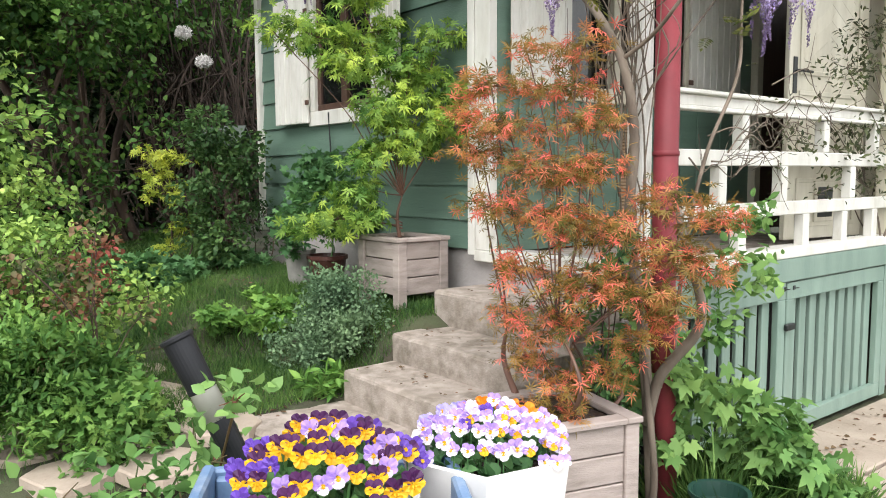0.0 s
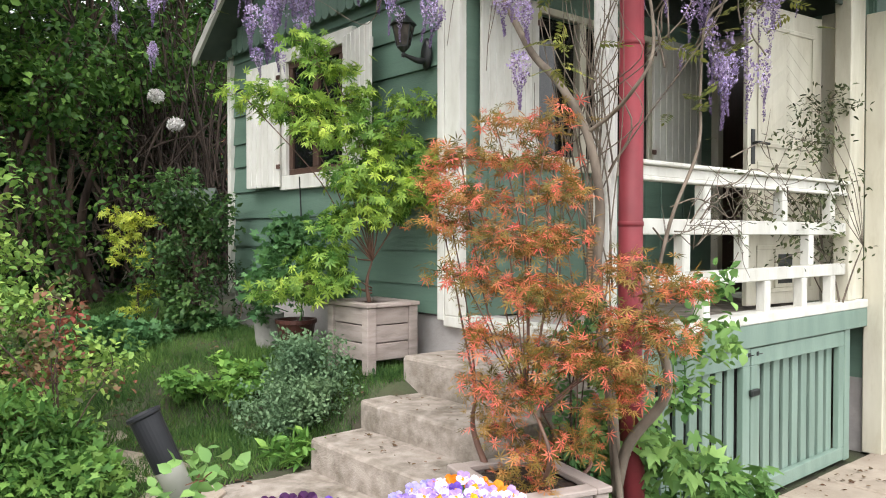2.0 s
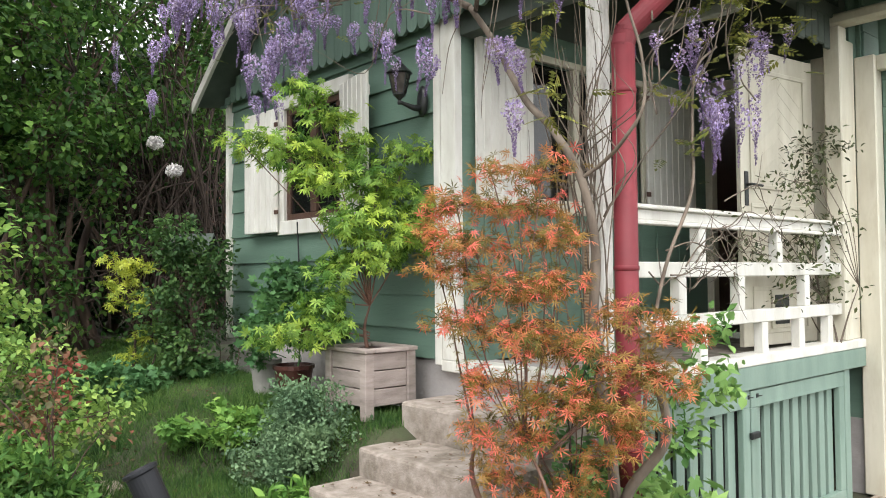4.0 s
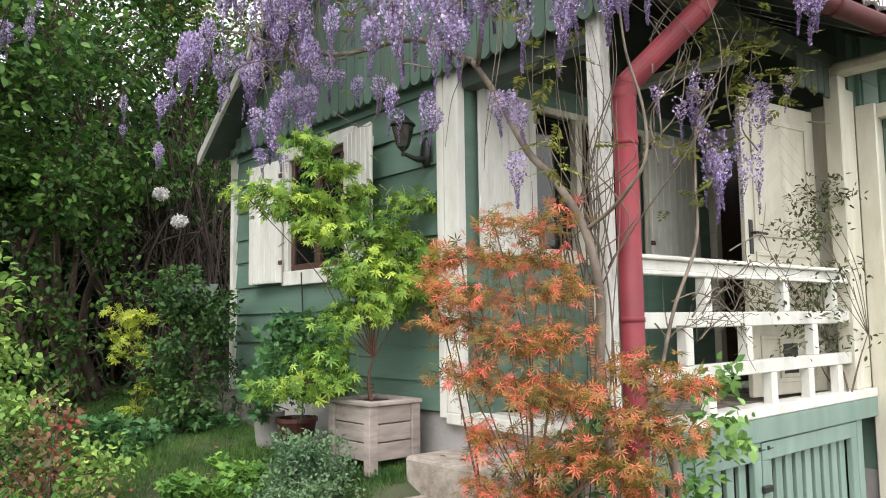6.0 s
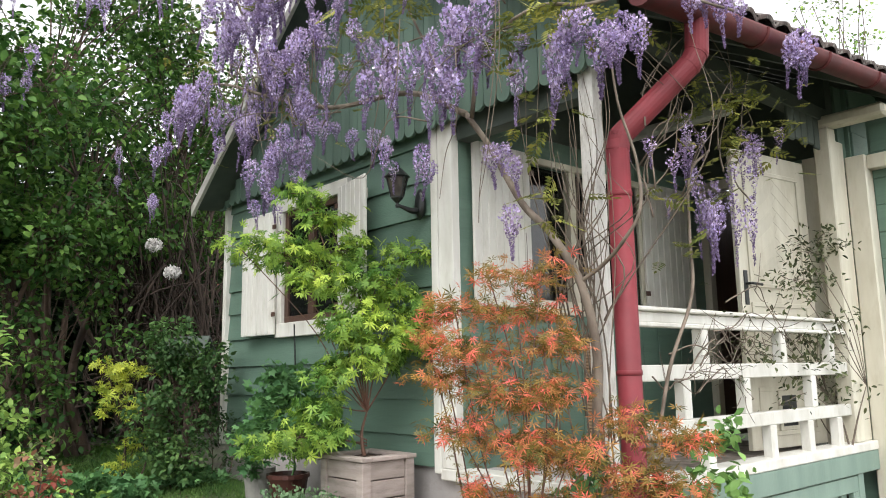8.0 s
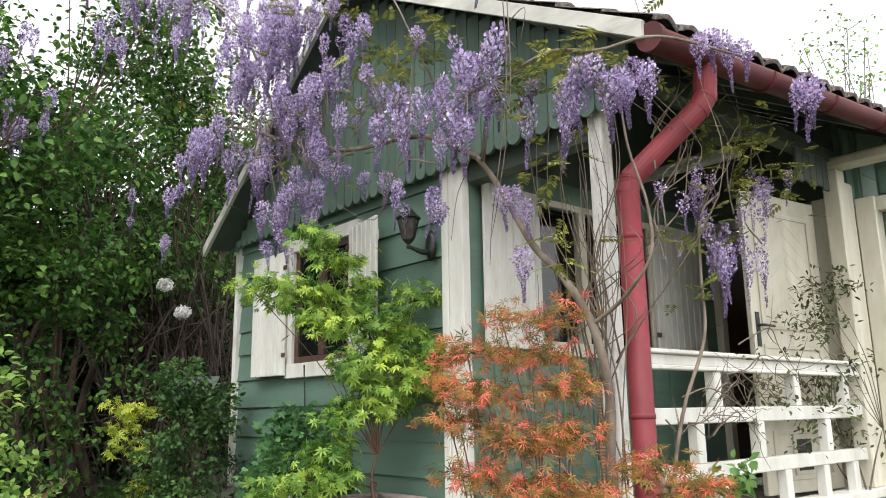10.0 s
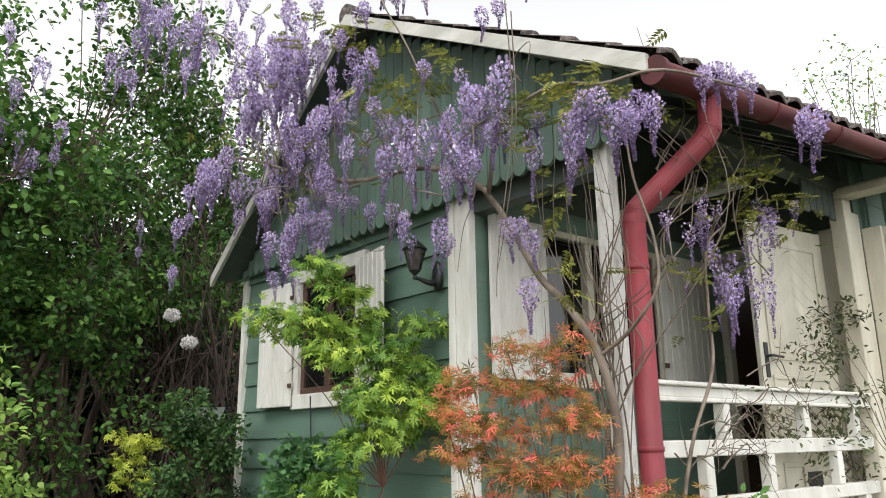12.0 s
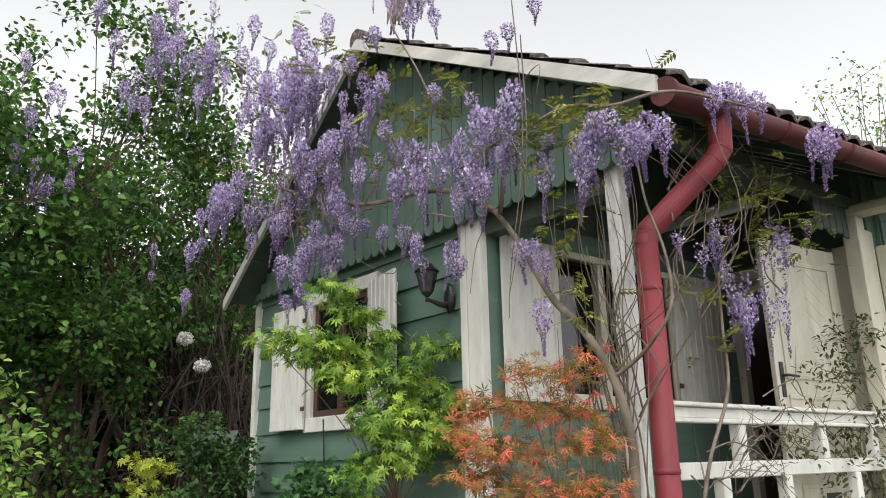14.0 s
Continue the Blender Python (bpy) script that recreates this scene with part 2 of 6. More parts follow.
# ---- cottage ----
XL, XC, XQ, P = -6.37, -3.52, -2.25, 3.0     # room's two corners, porch corner, gable plane
FLOOR, YB, EAVE, RIDGE, XM = 1.11, 5.75, 3.2, 4.72, -4.28
SCAL = 3.13
H = EZ
house = thing("cottage", (XM, 5, 0.6), "green boarded wooden cottage with white trim and gable", "house")

g = Geo()
# plinth under room and porch
cbox(g, (XL - 0.02, P + 0.03, 0.2), (XQ - 0.15, P + 0.3, FLOOR), 0.01)
cbox(g, (XL - 0.02, P + 0.3, 0.2), (XL + 0.25, 9, FLOOR), 0.01)
part("plinth", g, PLINTH, house, "cracked grey rendered plinth")
# room walls: gable side and porch side, each with a window opening
WX0, WX1, WZ0, WZ1 = -5.36, -4.56, 0.41 + H, 1.29 + H
for lo, hi in [((XL, P + 0.03, FLOOR), (WX0, P + 0.15, EAVE)), ((WX1, P + 0.03, FLOOR), (XC + 0.14, P + 0.15, EAVE)),
               ((WX0, P + 0.03, FLOOR), (WX1, P + 0.15, WZ0)), ((WX0, P + 0.03, WZ1), (WX1, P + 0.15, EAVE)),
               ((XL, P + 0.15, FLOOR), (XL + 0.12, 9, EAVE)), ((XL, 9, FLOOR), (XQ, 9.1, EAVE))]:
    bx("wall", lo, hi, GREEN, house, 0.002)
SX = -3.33      # room wall toward the porch
SY0, SY1, SZ0, SZ1 = 3.61, 4.82, 0.46 + H, 1.36 + H
for lo, hi in [((SX - 0.05, P + 0.031, FLOOR), (SX, P + 0.15, EAVE)), ((SX - 0.1, P + 0.15, FLOOR), (SX, SY0, EAVE)), ((SX - 0.1, SY1, FLOOR), (SX, YB, EAVE)),
               ((SX - 0.1, SY0, FLOOR), (SX, SY1, SZ0)), ((SX - 0.1, SY0, SZ1), (SX, SY1, EAVE))]:
    bx("wall", lo, hi, GREEN, house, 0.002)
# back of the porch, doorway between -3.33 and -2.47
for lo, hi in [((-3.36, YB, FLOOR), (-3.33, YB + 0.12, EAVE)), ((-2.47, YB, FLOOR), (XQ + 0.0, YB + 0.12, EAVE)),
               ((-3.33, YB, FLOOR + 2.02), (-2.47, YB + 0.12, EAVE))]:
    bx("wall", lo, hi, GREEN, house, 0.002)
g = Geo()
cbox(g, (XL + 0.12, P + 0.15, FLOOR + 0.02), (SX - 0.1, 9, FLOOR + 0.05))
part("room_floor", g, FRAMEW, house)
g = Geo()
cbox(g, (XL + 0.12, P + 0.3, EAVE - 0.1), (SX - 0.1, 9, EAVE - 0.06))
part("room_ceiling", g, RAFTER, house)
# porch floor and its white edge
bx("porch_floor", (SX, P + 0.02, FLOOR - 0.06), (XQ - 0.05, YB, FLOOR - 0.01), CONC, house)
bx("porch_sill", (XC + 0.05, P - 0.03, FLOOR - 0.055), (XQ - 0.02, P + 0.12, FLOOR + 0.012), WHITE, house, 0.006, "worn white painted sill board")
bx("porch_sill", (XQ - 0.1, P + 0.12, FLOOR - 0.03), (XQ + 0.05, 5.92, FLOOR + 0.03), WHITE, house, 0.006)
bx("porch_rim", (XQ - 0.06, P + 0.05, FLOOR - 0.166), (XQ + 0.045, 5.92, FLOOR - 0.031), GATE, house, 0.006)
# posts
bx("corner_board", (XC, P - 0.035, FLOOR - 0.02), (XC + 0.06, P + 0.03, SCAL + 0.15), WHITE, house)
bx("corner_board", (XC + 0.064, P - 0.03, FLOOR + 0.013), (XC + 0.193, P + 0.03, SCAL + 0.15), WHITE, house)
bx("corner_board", (XL - 0.03, P - 0.03, FLOOR - 0.02), (XL + 0.03, P + 0.06, SCAL + 0.15), WHITE, house)
bx("porch_post", (-2.366, P - 0.02, FLOOR + 0.013), (-2.278, P + 0.068, 3.5), PEEL, house, 0.008, "white post with flaking paint")
bx("porch_post", (-2.335, 5.63, FLOOR + 0.031), (-2.218, 5.75, 3.37), CREAM, house, 0.008)
bx("porch_post", (-2.243, 5.93, 0.02), (-2.10, 6.06, 3.19), CREAM, house, 0.008)
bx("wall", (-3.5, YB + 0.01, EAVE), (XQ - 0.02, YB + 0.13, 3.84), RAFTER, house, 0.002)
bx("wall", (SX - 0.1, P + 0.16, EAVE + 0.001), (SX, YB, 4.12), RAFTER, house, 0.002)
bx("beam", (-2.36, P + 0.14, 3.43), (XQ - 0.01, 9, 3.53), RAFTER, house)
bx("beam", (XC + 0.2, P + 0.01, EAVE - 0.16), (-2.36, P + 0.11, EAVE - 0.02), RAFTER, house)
# house side beyond the porch
bx("wall", (-2.36, YB + 0.125, FLOOR), (-2.25, 5.999, 3.86), GREEN, house, 0.002)
bx("door_casing", (-2.465, YB - 0.025, FLOOR), (-2.337, YB - 0.002, 3.19), CREAM, house)
bx("porch_post", (-2.30, 5.755, FLOOR + 0.031), (-2.24, 5.925, 3.30), CREAM, house, 0.006)
bx("wall", (-2.36, 6.0, 0.0), (-2.22, 9.0, 0.55), PLINTH, house, 0.002)
bx("wall", (-2.36, 6.0, 0.55), (-2.22, 9.0, 3.86), GREEN, house, 0.002)
for k in range(14):
    bx("board", (-2.22, 6.02, 1.0 + k * 0.2), (-2.205 + 0.004 * (k % 2), 8.9, 1.196 + k * 0.2), GREEN, house, 0.004)
bx("wall", (-2.12, 6.07, 0.0), (-1.80, 6.14, 3.56), GREEN, house, 0.002)
for k in range(12):
    bx("board", (-2.098, 6.05 + 0.004 * (k % 2), 1.02 + k * 0.2), (-1.81, 6.07, 1.216 + k * 0.2), GREEN, house, 0.004)
bx("door_frame", (-2.099, 5.96, 3.08), (-1.80, 6.049, 3.185), CREAM, house)
cel = thing("window_3", (-1.98, 6.05, 0.5), "small cellar window of glass blocks in the side wall", "window", kind="structure")
bx("frame", (-2.1, 6.055, 0.40), (-1.87, 6.07, 0.82), FRAMEW, cel)
for a in range(2):
    for b in range(2):
        bx("pane", (-2.09 + a * 0.11, 6.045, 0.42 + b * 0.2), (-1.99 + a * 0.11, 6.054, 0.6 + b * 0.2), glass, cel, 0.003)
skirt = cbox(Geo(), (-0.011, -0.046, 3.2), (0.011, 0.046, 3.5), 0.01).mesh("eave_board", RAFTER)
for k in range(5):
    part("eave_board", skirt, RAFTER, house, m=Matrix.Translation((XQ - 0.03, 5.16 + k * 0.1, 0.02 * (k % 2))))
# pale tie beam across the porch, and the sloping boards under the eave
bx("tie_beam", (SX, 4.3, EAVE + 0.01), (XQ - 0.02, 4.38, EAVE + 0.07), SOFFIT, house, 0.006)
for k in range(9):
    g = Geo()
    x0, x1 = -2.70 + k * 0.1, -2.602 + k * 0.1
    vs = [(xx, yy, RIDGE - (xx - XM) * 0.55 + 0.085 * (yy - 2.7) - dz - 0.004 * (k % 2)) for yy in (2.74, 9.2) for xx in (x0, x1 + 0.01) for dz in (0.06, 0.034)]
    g.add(vs, [(0, 2, 3, 1), (4, 5, 7, 6), (0, 4, 6, 2), (1, 3, 7, 5), (0, 1, 5, 4), (2, 6, 7, 3)])
    part("soffit_board", g, SOFFIT, house)
bx("bracket", (-2.36, 5.63, 3.372), (-1.84, 5.77, 3.46), CREAM, house, 0.02)

# horizontal siding boards, each a piece
bz = [FLOOR + 0.005]
zz = [0.535, 0.363, 0.151, -0.085, -0.31, -0.53, -0.728, -0.972, -1.20, -1.43, -1.60]
for a, b in zip(zz, zz[1:]):
    z0, z1 = H - a, H - b
    segs = [(XL + 0.03, XC - 0.004)]
    if z1 > WZ0 - 0.1 and z0 < WZ1 + 0.1:
        segs = [(XL + 0.03, WX0 - 0.02), (WX1 + 0.02, XC - 0.004)]
    for s0, s1 in segs:
        g = Geo()
        y0, y1 = P + 0.028, P + 0.012
        vs = [(s0, y1 - 0.012, z0 + 0.004), (s1, y1 - 0.012, z0 + 0.004), (s1, y0 - 0.01, z1), (s0, y0 - 0.01, z1),
              (s0, P + 0.03, z0 + 0.004), (s1, P + 0.03, z0 + 0.004), (s1, P + 0.03, z1), (s0, P + 0.03, z1)]
        g.add(vs, [(0, 1, 2, 3), (0, 4, 5, 1), (3, 2, 6, 7), (0, 3, 7, 4), (1, 5, 6, 2)])
        part("board", g, GREEN, house)

# gable: upright boards with rounded ends
SLOPE, STEEP, TILT = 0.55, 0.74, 0.085      # the eave climbs a little towards the back


def roof_z(x):
    return RIDGE - (x - XM) * SLOPE if x > XM else RIDGE - (XM - x) * STEEP


x = XL - 0.05
while x < XQ + 0.1:
    w = 0.098
    top = roof_z(x + w / 2) - 0.055
    g = Geo()
    n = 6
    prof = [(0.5 * w * math.cos(math.pi * (1 + k / n)) , 0.5 * w * math.sin(math.pi * (1 + k / n)) * 0.9) for k in range(n + 1)]
    y0, y1 = P - 0.075, P - 0.052
    ztip = SCAL + 0.045
    ring = [(x + w / 2 + a, ztip + b) for a, b in prof] + [(x + w, top), (x, top)]
    k = len(ring)
    g.add([(a, y0, b) for a, b in ring] + [(a, y1, b) for a, b in ring],
          [tuple(range(k)), tuple(reversed(range(k, 2 * k)))] + [(j, j + k, (j + 1) % k + k, (j + 1) % k) for j in range(k)])
    part("gable_board", g, GREENV, house)
    x += w + 0.006
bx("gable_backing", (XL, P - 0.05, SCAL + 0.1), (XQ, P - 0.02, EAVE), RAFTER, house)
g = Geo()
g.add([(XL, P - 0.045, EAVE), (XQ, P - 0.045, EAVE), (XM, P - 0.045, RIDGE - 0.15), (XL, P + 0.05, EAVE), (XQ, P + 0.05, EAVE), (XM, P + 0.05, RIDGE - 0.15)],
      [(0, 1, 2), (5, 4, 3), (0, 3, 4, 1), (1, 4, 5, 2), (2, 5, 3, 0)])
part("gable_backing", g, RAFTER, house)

# roof: decking, rafters, barge boards, tiles
YF = 2.70
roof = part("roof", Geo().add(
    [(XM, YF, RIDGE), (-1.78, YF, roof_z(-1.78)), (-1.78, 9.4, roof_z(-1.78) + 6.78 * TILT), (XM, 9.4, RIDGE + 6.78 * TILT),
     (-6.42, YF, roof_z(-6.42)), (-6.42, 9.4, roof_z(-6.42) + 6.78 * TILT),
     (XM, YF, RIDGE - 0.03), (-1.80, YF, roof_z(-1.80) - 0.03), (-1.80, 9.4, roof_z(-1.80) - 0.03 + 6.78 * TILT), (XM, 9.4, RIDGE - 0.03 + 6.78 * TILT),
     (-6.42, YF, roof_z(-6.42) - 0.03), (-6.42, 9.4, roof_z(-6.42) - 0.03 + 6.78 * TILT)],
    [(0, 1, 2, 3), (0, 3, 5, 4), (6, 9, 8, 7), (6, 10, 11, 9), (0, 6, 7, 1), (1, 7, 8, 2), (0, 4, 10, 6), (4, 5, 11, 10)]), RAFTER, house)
for s, xe in ((1, -1.79), (-1, -6.43)):
    g = Geo()
    a, b = Vector((XM, 0, RIDGE + 0.008)), Vector((xe, 0, roof_z(xe) + 0.008))
    d = 0.088
    ring = [a, b, b - Vector((0, 0, d)), a - Vector((0, 0, d))]
    vs = [(p.x, YF - 0.03, p.z) for p in ring] + [(p.x, YF - 0.002, p.z) for p in ring]
    g.add(vs, [(0, 1, 2, 3), (7, 6, 5, 4), (0, 4, 5, 1), (1, 5, 6, 2), (2, 6, 7, 3), (3, 7, 4, 0)])
    part("barge_board", g, BARGE, house, "weathered white barge board")
for k in range(9):
    y = 3.1 + k * 0.7
    g = Geo()
    a, b = Vector((XM, y, RIDGE - 0.1 + TILT * (y - YF))), Vector((-1.84, y, roof_z(-1.84) - 0.085 + TILT * (y - YF)))
    vs = []
    for p in (a, b):
        for dy in (-0.03, 0.03):
            for dz in (-0.05, 0.05):
                vs.append((p.x, p.y + dy, p.z + dz))
    g.add(vs, [(0, 1, 3, 2), (4, 6, 7, 5), (0, 4, 5, 1), (2, 3, 7, 6), (1, 5, 7, 3), (0, 2, 6, 4)])
    part("rafter", g, RAFTER, house)


def tile_mesh():
    g = Geo()
    n, L2, w = 8, 0.36, 0.2
    prof = [(w * (k / n - 0.5), 0.015 * math.cos(2 * math.pi * k / n * 1.0 + math.pi) + 0.016) for k in range(n + 1)]
    vs = [(a, 0, z + 0.018) for a, z in prof] + [(a, L2, z) for a, z in prof] + [(a, 0, z - 0.004) for a, z in prof]
    m = n + 1
    g.add(vs, [(k, k + 1, k + 1 + m, k + m) for k in range(n)] + [(k + 2 * m, k + 1 + 2 * m, k + 1, k) for k in range(n)])
    return g.mesh("tile", TILE, True)


TM = tile_mesh()
for s, xe, rows in ((1, -1.74, 9), (-1, -6.47, 8)):
    ang = math.atan(SLOPE if s > 0 else STEEP)      # tile runs up the slope from the eave
    up = Vector((-s * math.cos(ang), 0, math.sin(ang)))
    across = Vector((0, s, 0))
    nrm = Vector((s * math.sin(ang), 0, math.cos(ang)))
    for r in range(rows):
        cols = 32 if r < 2 else 3
        for c in range(cols):
            o = Vector((xe, YF - 0.02 + 0.1 + c * 0.2, roof_z(xe) + 0.012 + TILT * (0.1 + c * 0.2))) + up * (0.31 * r)
            jig = 0.006 * math.sin(37.0 * c + 11 * r)
            M = Matrix((( across.x, up.x, nrm.x, o.x), (across.y, up.y, nrm.y, o.y), (across.z, up.z, nrm.z, o.z + jig), (0, 0, 0, 1)))
            part("tile", TM, TILE, roof, m=M)
g = Geo()
for s, xe in ((1, -1.78), (-1, -6.44)):
    vs = [(XM, YF + 0.55, RIDGE + 0.07), (xe, YF + 0.55, roof_z(xe) + 0.07), (xe, 9.4, roof_z(xe) + 0.03 + 6.78 * TILT), (XM, 9.4, RIDGE + 0.03 + 6.78 * TILT)]
    g.add(vs, [(0, 1, 2, 3)])
part("tile_field", g, TILE, roof)
g = Geo()
for k in range(14):
    tube(g, [(XM, YF - 0.03 + k * 0.45, RIDGE + TILT * k * 0.45), (XM, YF + 0.48 + k * 0.45, RIDGE - 0.01 + TILT * (k + 1) * 0.45)], [0.085, 0.075], 10)
part("ridge_tiles", g, TILE, roof)

# gutter and downpipe
gut = thing("gutter", (-1.75, 3, 3.3), "dark red painted metal gutter along the eave", "gutter")
g = Geo()
GA, GB = Vector((-1.766, 2.70, 3.272)), Vector((-1.766, 9.0, 3.84))
seg = 14
ra, rows = 0.066, []
for p in (GA, GB):
    for r in (ra, ra - 0.006):
        rows.append([(p.x + r * math.cos(a), p.y, p.z + r * math.sin(a)) for a in [math.pi * (0.9 + 1.2 * k / seg) for k in range(seg + 1)]])
m = seg + 1
g.add([q for r in rows for q in r], [(k, k + 1, 2 * m + k + 1, 2 * m + k) for k in range(seg)] + [(m + k + 1, m + k, 3 * m + k, 3 * m + k + 1) for k in range(seg)]
      + [(0, 2 * m, 3 * m, m), (seg, m + seg, 3 * m + seg, 2 * m + seg)])
part("trough", g, MAROON, gut, smooth=True)
g = Geo()
c = [(GA.x + ra * 1.04 * math.cos(2 * math.pi * k / 20), GA.y - 0.012, GA.z + ra * 1.04 * math.sin(2 * math.pi * k / 20)) for k in range(20)]
c2 = [(a, b + 0.03, z) for a, b, z in c]
g.add(c + c2, [tuple(range(20)), tuple(reversed(range(20, 40)))] + [(k, (k + 1) % 20, 20 + (k + 1) % 20, 20 + k) for k in range(20)])
part("end_cap", g, MAROON, gut)
for k in range(5):
    y = 3.7 + k * 0.75
    z = GA.z + (GB.z - GA.z) * (y - GA.y) / (GB.y - GA.y)
    g = Geo()
    tube(g, [(GA.x + (ra + 0.004) * math.cos(a), y, z + (ra + 0.004) * math.sin(a)) for a in [math.pi * (0.95 + 1.1 * j / 10) for j in range(11)]], [0.009] * 11, 6)
    part("bracket", g, MAROON, gut)
pipe = thing("downpipe", (-2.07, 2.9, 0), "dark red painted metal downpipe at the porch corner", "downpipe")
g = Geo()
PX, PY = -2.055, 2.86
tube(g, [(PX + 0.035, PY, 0.0), (PX, PY, 1.0), (PX, PY, 2.70)], [0.054] * 3, 20)
part("pipe", g, RED, pipe, smooth=True)
bend = [(PX, PY, 2.66), (PX + 0.012, PY + 0.012, 2.725), (-1.80, 3.10, 3.05), (-1.775, 3.125, 3.11), (-1.768, 3.13, 3.25)]
for k, (pa, pb) in enumerate(zip(bend, bend[1:])):      # mitred lengths with a raised seam at each joint
    g = Geo()
    d = (Vector(pb) - Vector(pa)).normalized()
    tube(g, [Vector(pa) - d * 0.012, pb], [0.054, 0.054], 20)
    tube(g, [Vector(pb) - d * 0.008, Vector(pb) + d * 0.008], [0.056, 0.056], 20)
    part("offset_bend", g, RED, pipe, smooth=False)
for z in (2.45, 1.65, 0.85):
    g = Geo()
    lathe(g, [(0.054, -0.012), (0.0575, -0.009), (0.0575, 0.009), (0.054, 0.012)], Matrix.Translation((PX + 0.035 * max(0, 1.0 - z), PY, z)), 20)
    part("collar", g, RED, pipe, smooth=True)

# ---- gable window with shutters ----
win = thing("window_1", (-4.93, P, 2.5), "white cased cottage window with a brown frame and dark panes", "window", kind="structure")
for nm, lo, hi in [("casing", (WX0 - 0.10, P - 0.03, WZ0 - 0.11), (WX1 + 0.10, P + 0.03, WZ0)), ("casing", (WX0 - 0.10, P - 0.03, WZ1), (WX1 + 0.12, P + 0.03, WZ1 + 0.1)),
                   ("casing", (WX0 - 0.10, P - 0.028, WZ0), (WX0, P + 0.03, WZ1)), ("casing", (WX1, P - 0.028, WZ0), (WX1 + 0.10, P + 0.03, WZ1))]:
    bx(nm, lo, hi, WHITE, win)
for lo, hi in [((WX0, P, WZ0), (WX1, P + 0.05, WZ0 + 0.05)), ((WX0, P, WZ1 - 0.05), (WX1, P + 0.05, WZ1)), ((WX0, P, WZ0 + 0.05), (WX0 + 0.05, P + 0.05, WZ1 - 0.05)),
               ((WX1 - 0.05, P, WZ0 + 0.05), (WX1, P + 0.05, WZ1 - 0.05)), (((WX0 + WX1) / 2 - 0.04, P - 0.005, WZ0 + 0.05), ((WX0 + WX1) / 2 + 0.04, P + 0.045, WZ1 - 0.05))]:
    bx("frame", lo, hi, FRAMEW, win, 0.004)
for a, b in ((WX0 + 0.05, (WX0 + WX1) / 2 - 0.04), ((WX0 + WX1) / 2 + 0.04, WX1 - 0.05)):
    bx("pane", (a, P + 0.02, WZ0 + 0.05), (b, P + 0.026, WZ1 - 0.05), glass, win, 0.001)


def shutter(hinge, ang_z, side, width, z0, z1, label, n=6):
    """Boarded shutter with grooves, hung at hinge (x, y); side +1 opens towards +x of its own axis."""
    th = thing("shutter", (hinge[0], hinge[1], z0), label, "shutter", "cottage shutters")
    M = Matrix.Translation((hinge[0], hinge[1], 0)) @ Matrix.Rotation(ang_z, 4, "Z")
    w = width / n
    for k in range(n):
        a = side * (k * w + 0.0015)
        b = side * ((k + 1) * w - 0.0015)
        bx("slat", (min(a, b), -0.012, z0), (max(a, b), 0.012, z1), WHITE, th, 0.004, m=M)
        if k:
            bx("bead", (side * k * w - 0.008, -0.018, z0 + 0.01), (side * k * w + 0.008, -0.010, z1 - 0.01), WHITE, th, 0.004, m=M)
    for z in (z0 + 0.13, z1 - 0.16):
        a, b = side * 0.01, side * (width - 0.02)
        bx("batten", (min(a, b), 0.012, z), (max(a, b), 0.03, z + 0.07), WHITE, th, 0.004, m=M)
        a, b = side * -0.03, side * 0.02
        bx("hinge", (min(a, b), -0.022, z + 0.01), (max(a, b), -0.013, z + 0.045), FRAMEW, th, 0.002, "rusty iron hinge", m=M)
    return th


shutter((WX0 - 0.06, P - 0.05), radians(3), -1, 0.50, WZ0 - 0.085, WZ1 + 0.02, "white boarded shutter folded back beside the gable window")
shutter((WX1 + 0.05, P - 0.05), radians(-11), 1, 0.46, WZ0 - 0.08, WZ1 + 0.03, "white boarded shutter standing slightly off the green wall")
# porch-side window and shutters
win2 = thing("window_2", (SX, 4.2, 2.1), "dark window in the porch wall between ribbed shutters", "window", kind="structure")
for lo, hi in [((SX - 0.02, SY0 - 0.06, SZ0 - 0.09), (SX + 0.03, SY1 + 0.06, SZ0)), ((SX - 0.02, SY0 - 0.06, SZ1), (SX + 0.025, SY1 + 0.06, SZ1 + 0.045)),
               ((SX - 0.02, SY0 - 0.06, SZ0), (SX + 0.02, SY0, SZ1)), ((SX - 0.02, SY1, SZ0), (SX + 0.02, SY1 + 0.06, SZ1)), ((SX - 0.05, 4.04, SZ0), (SX + 0.015, 4.11, SZ1))]:
    bx("casing", lo, hi, CREAM, win2)
for a, b in ((SY0, 4.04), (4.11, SY1)):
    bx("pane", (SX - 0.045, a, SZ0), (SX - 0.04, b, SZ1), glass, win2, 0.001)
shutter((SX + 0.035, SY0), radians(90), -1, 0.50, SZ0 - 0.06, SZ1 + 0.05, "cream ribbed shutter folded against the porch wall", 8)
shutter((SX + 0.035, SY1 + 0.03), radians(90), 1, 0.65, SZ0 - 0.06, SZ1 + 0.05, "cream ribbed shutter folded against the porch wall", 8)
for k in range(8):
    bx("batten", (SX + 0.001, P + 0.2 + k * 0.3, FLOOR), (SX + 0.012, P + 0.205 + k * 0.3 + 0.02, SZ0 - 0.1), GREEN, house)

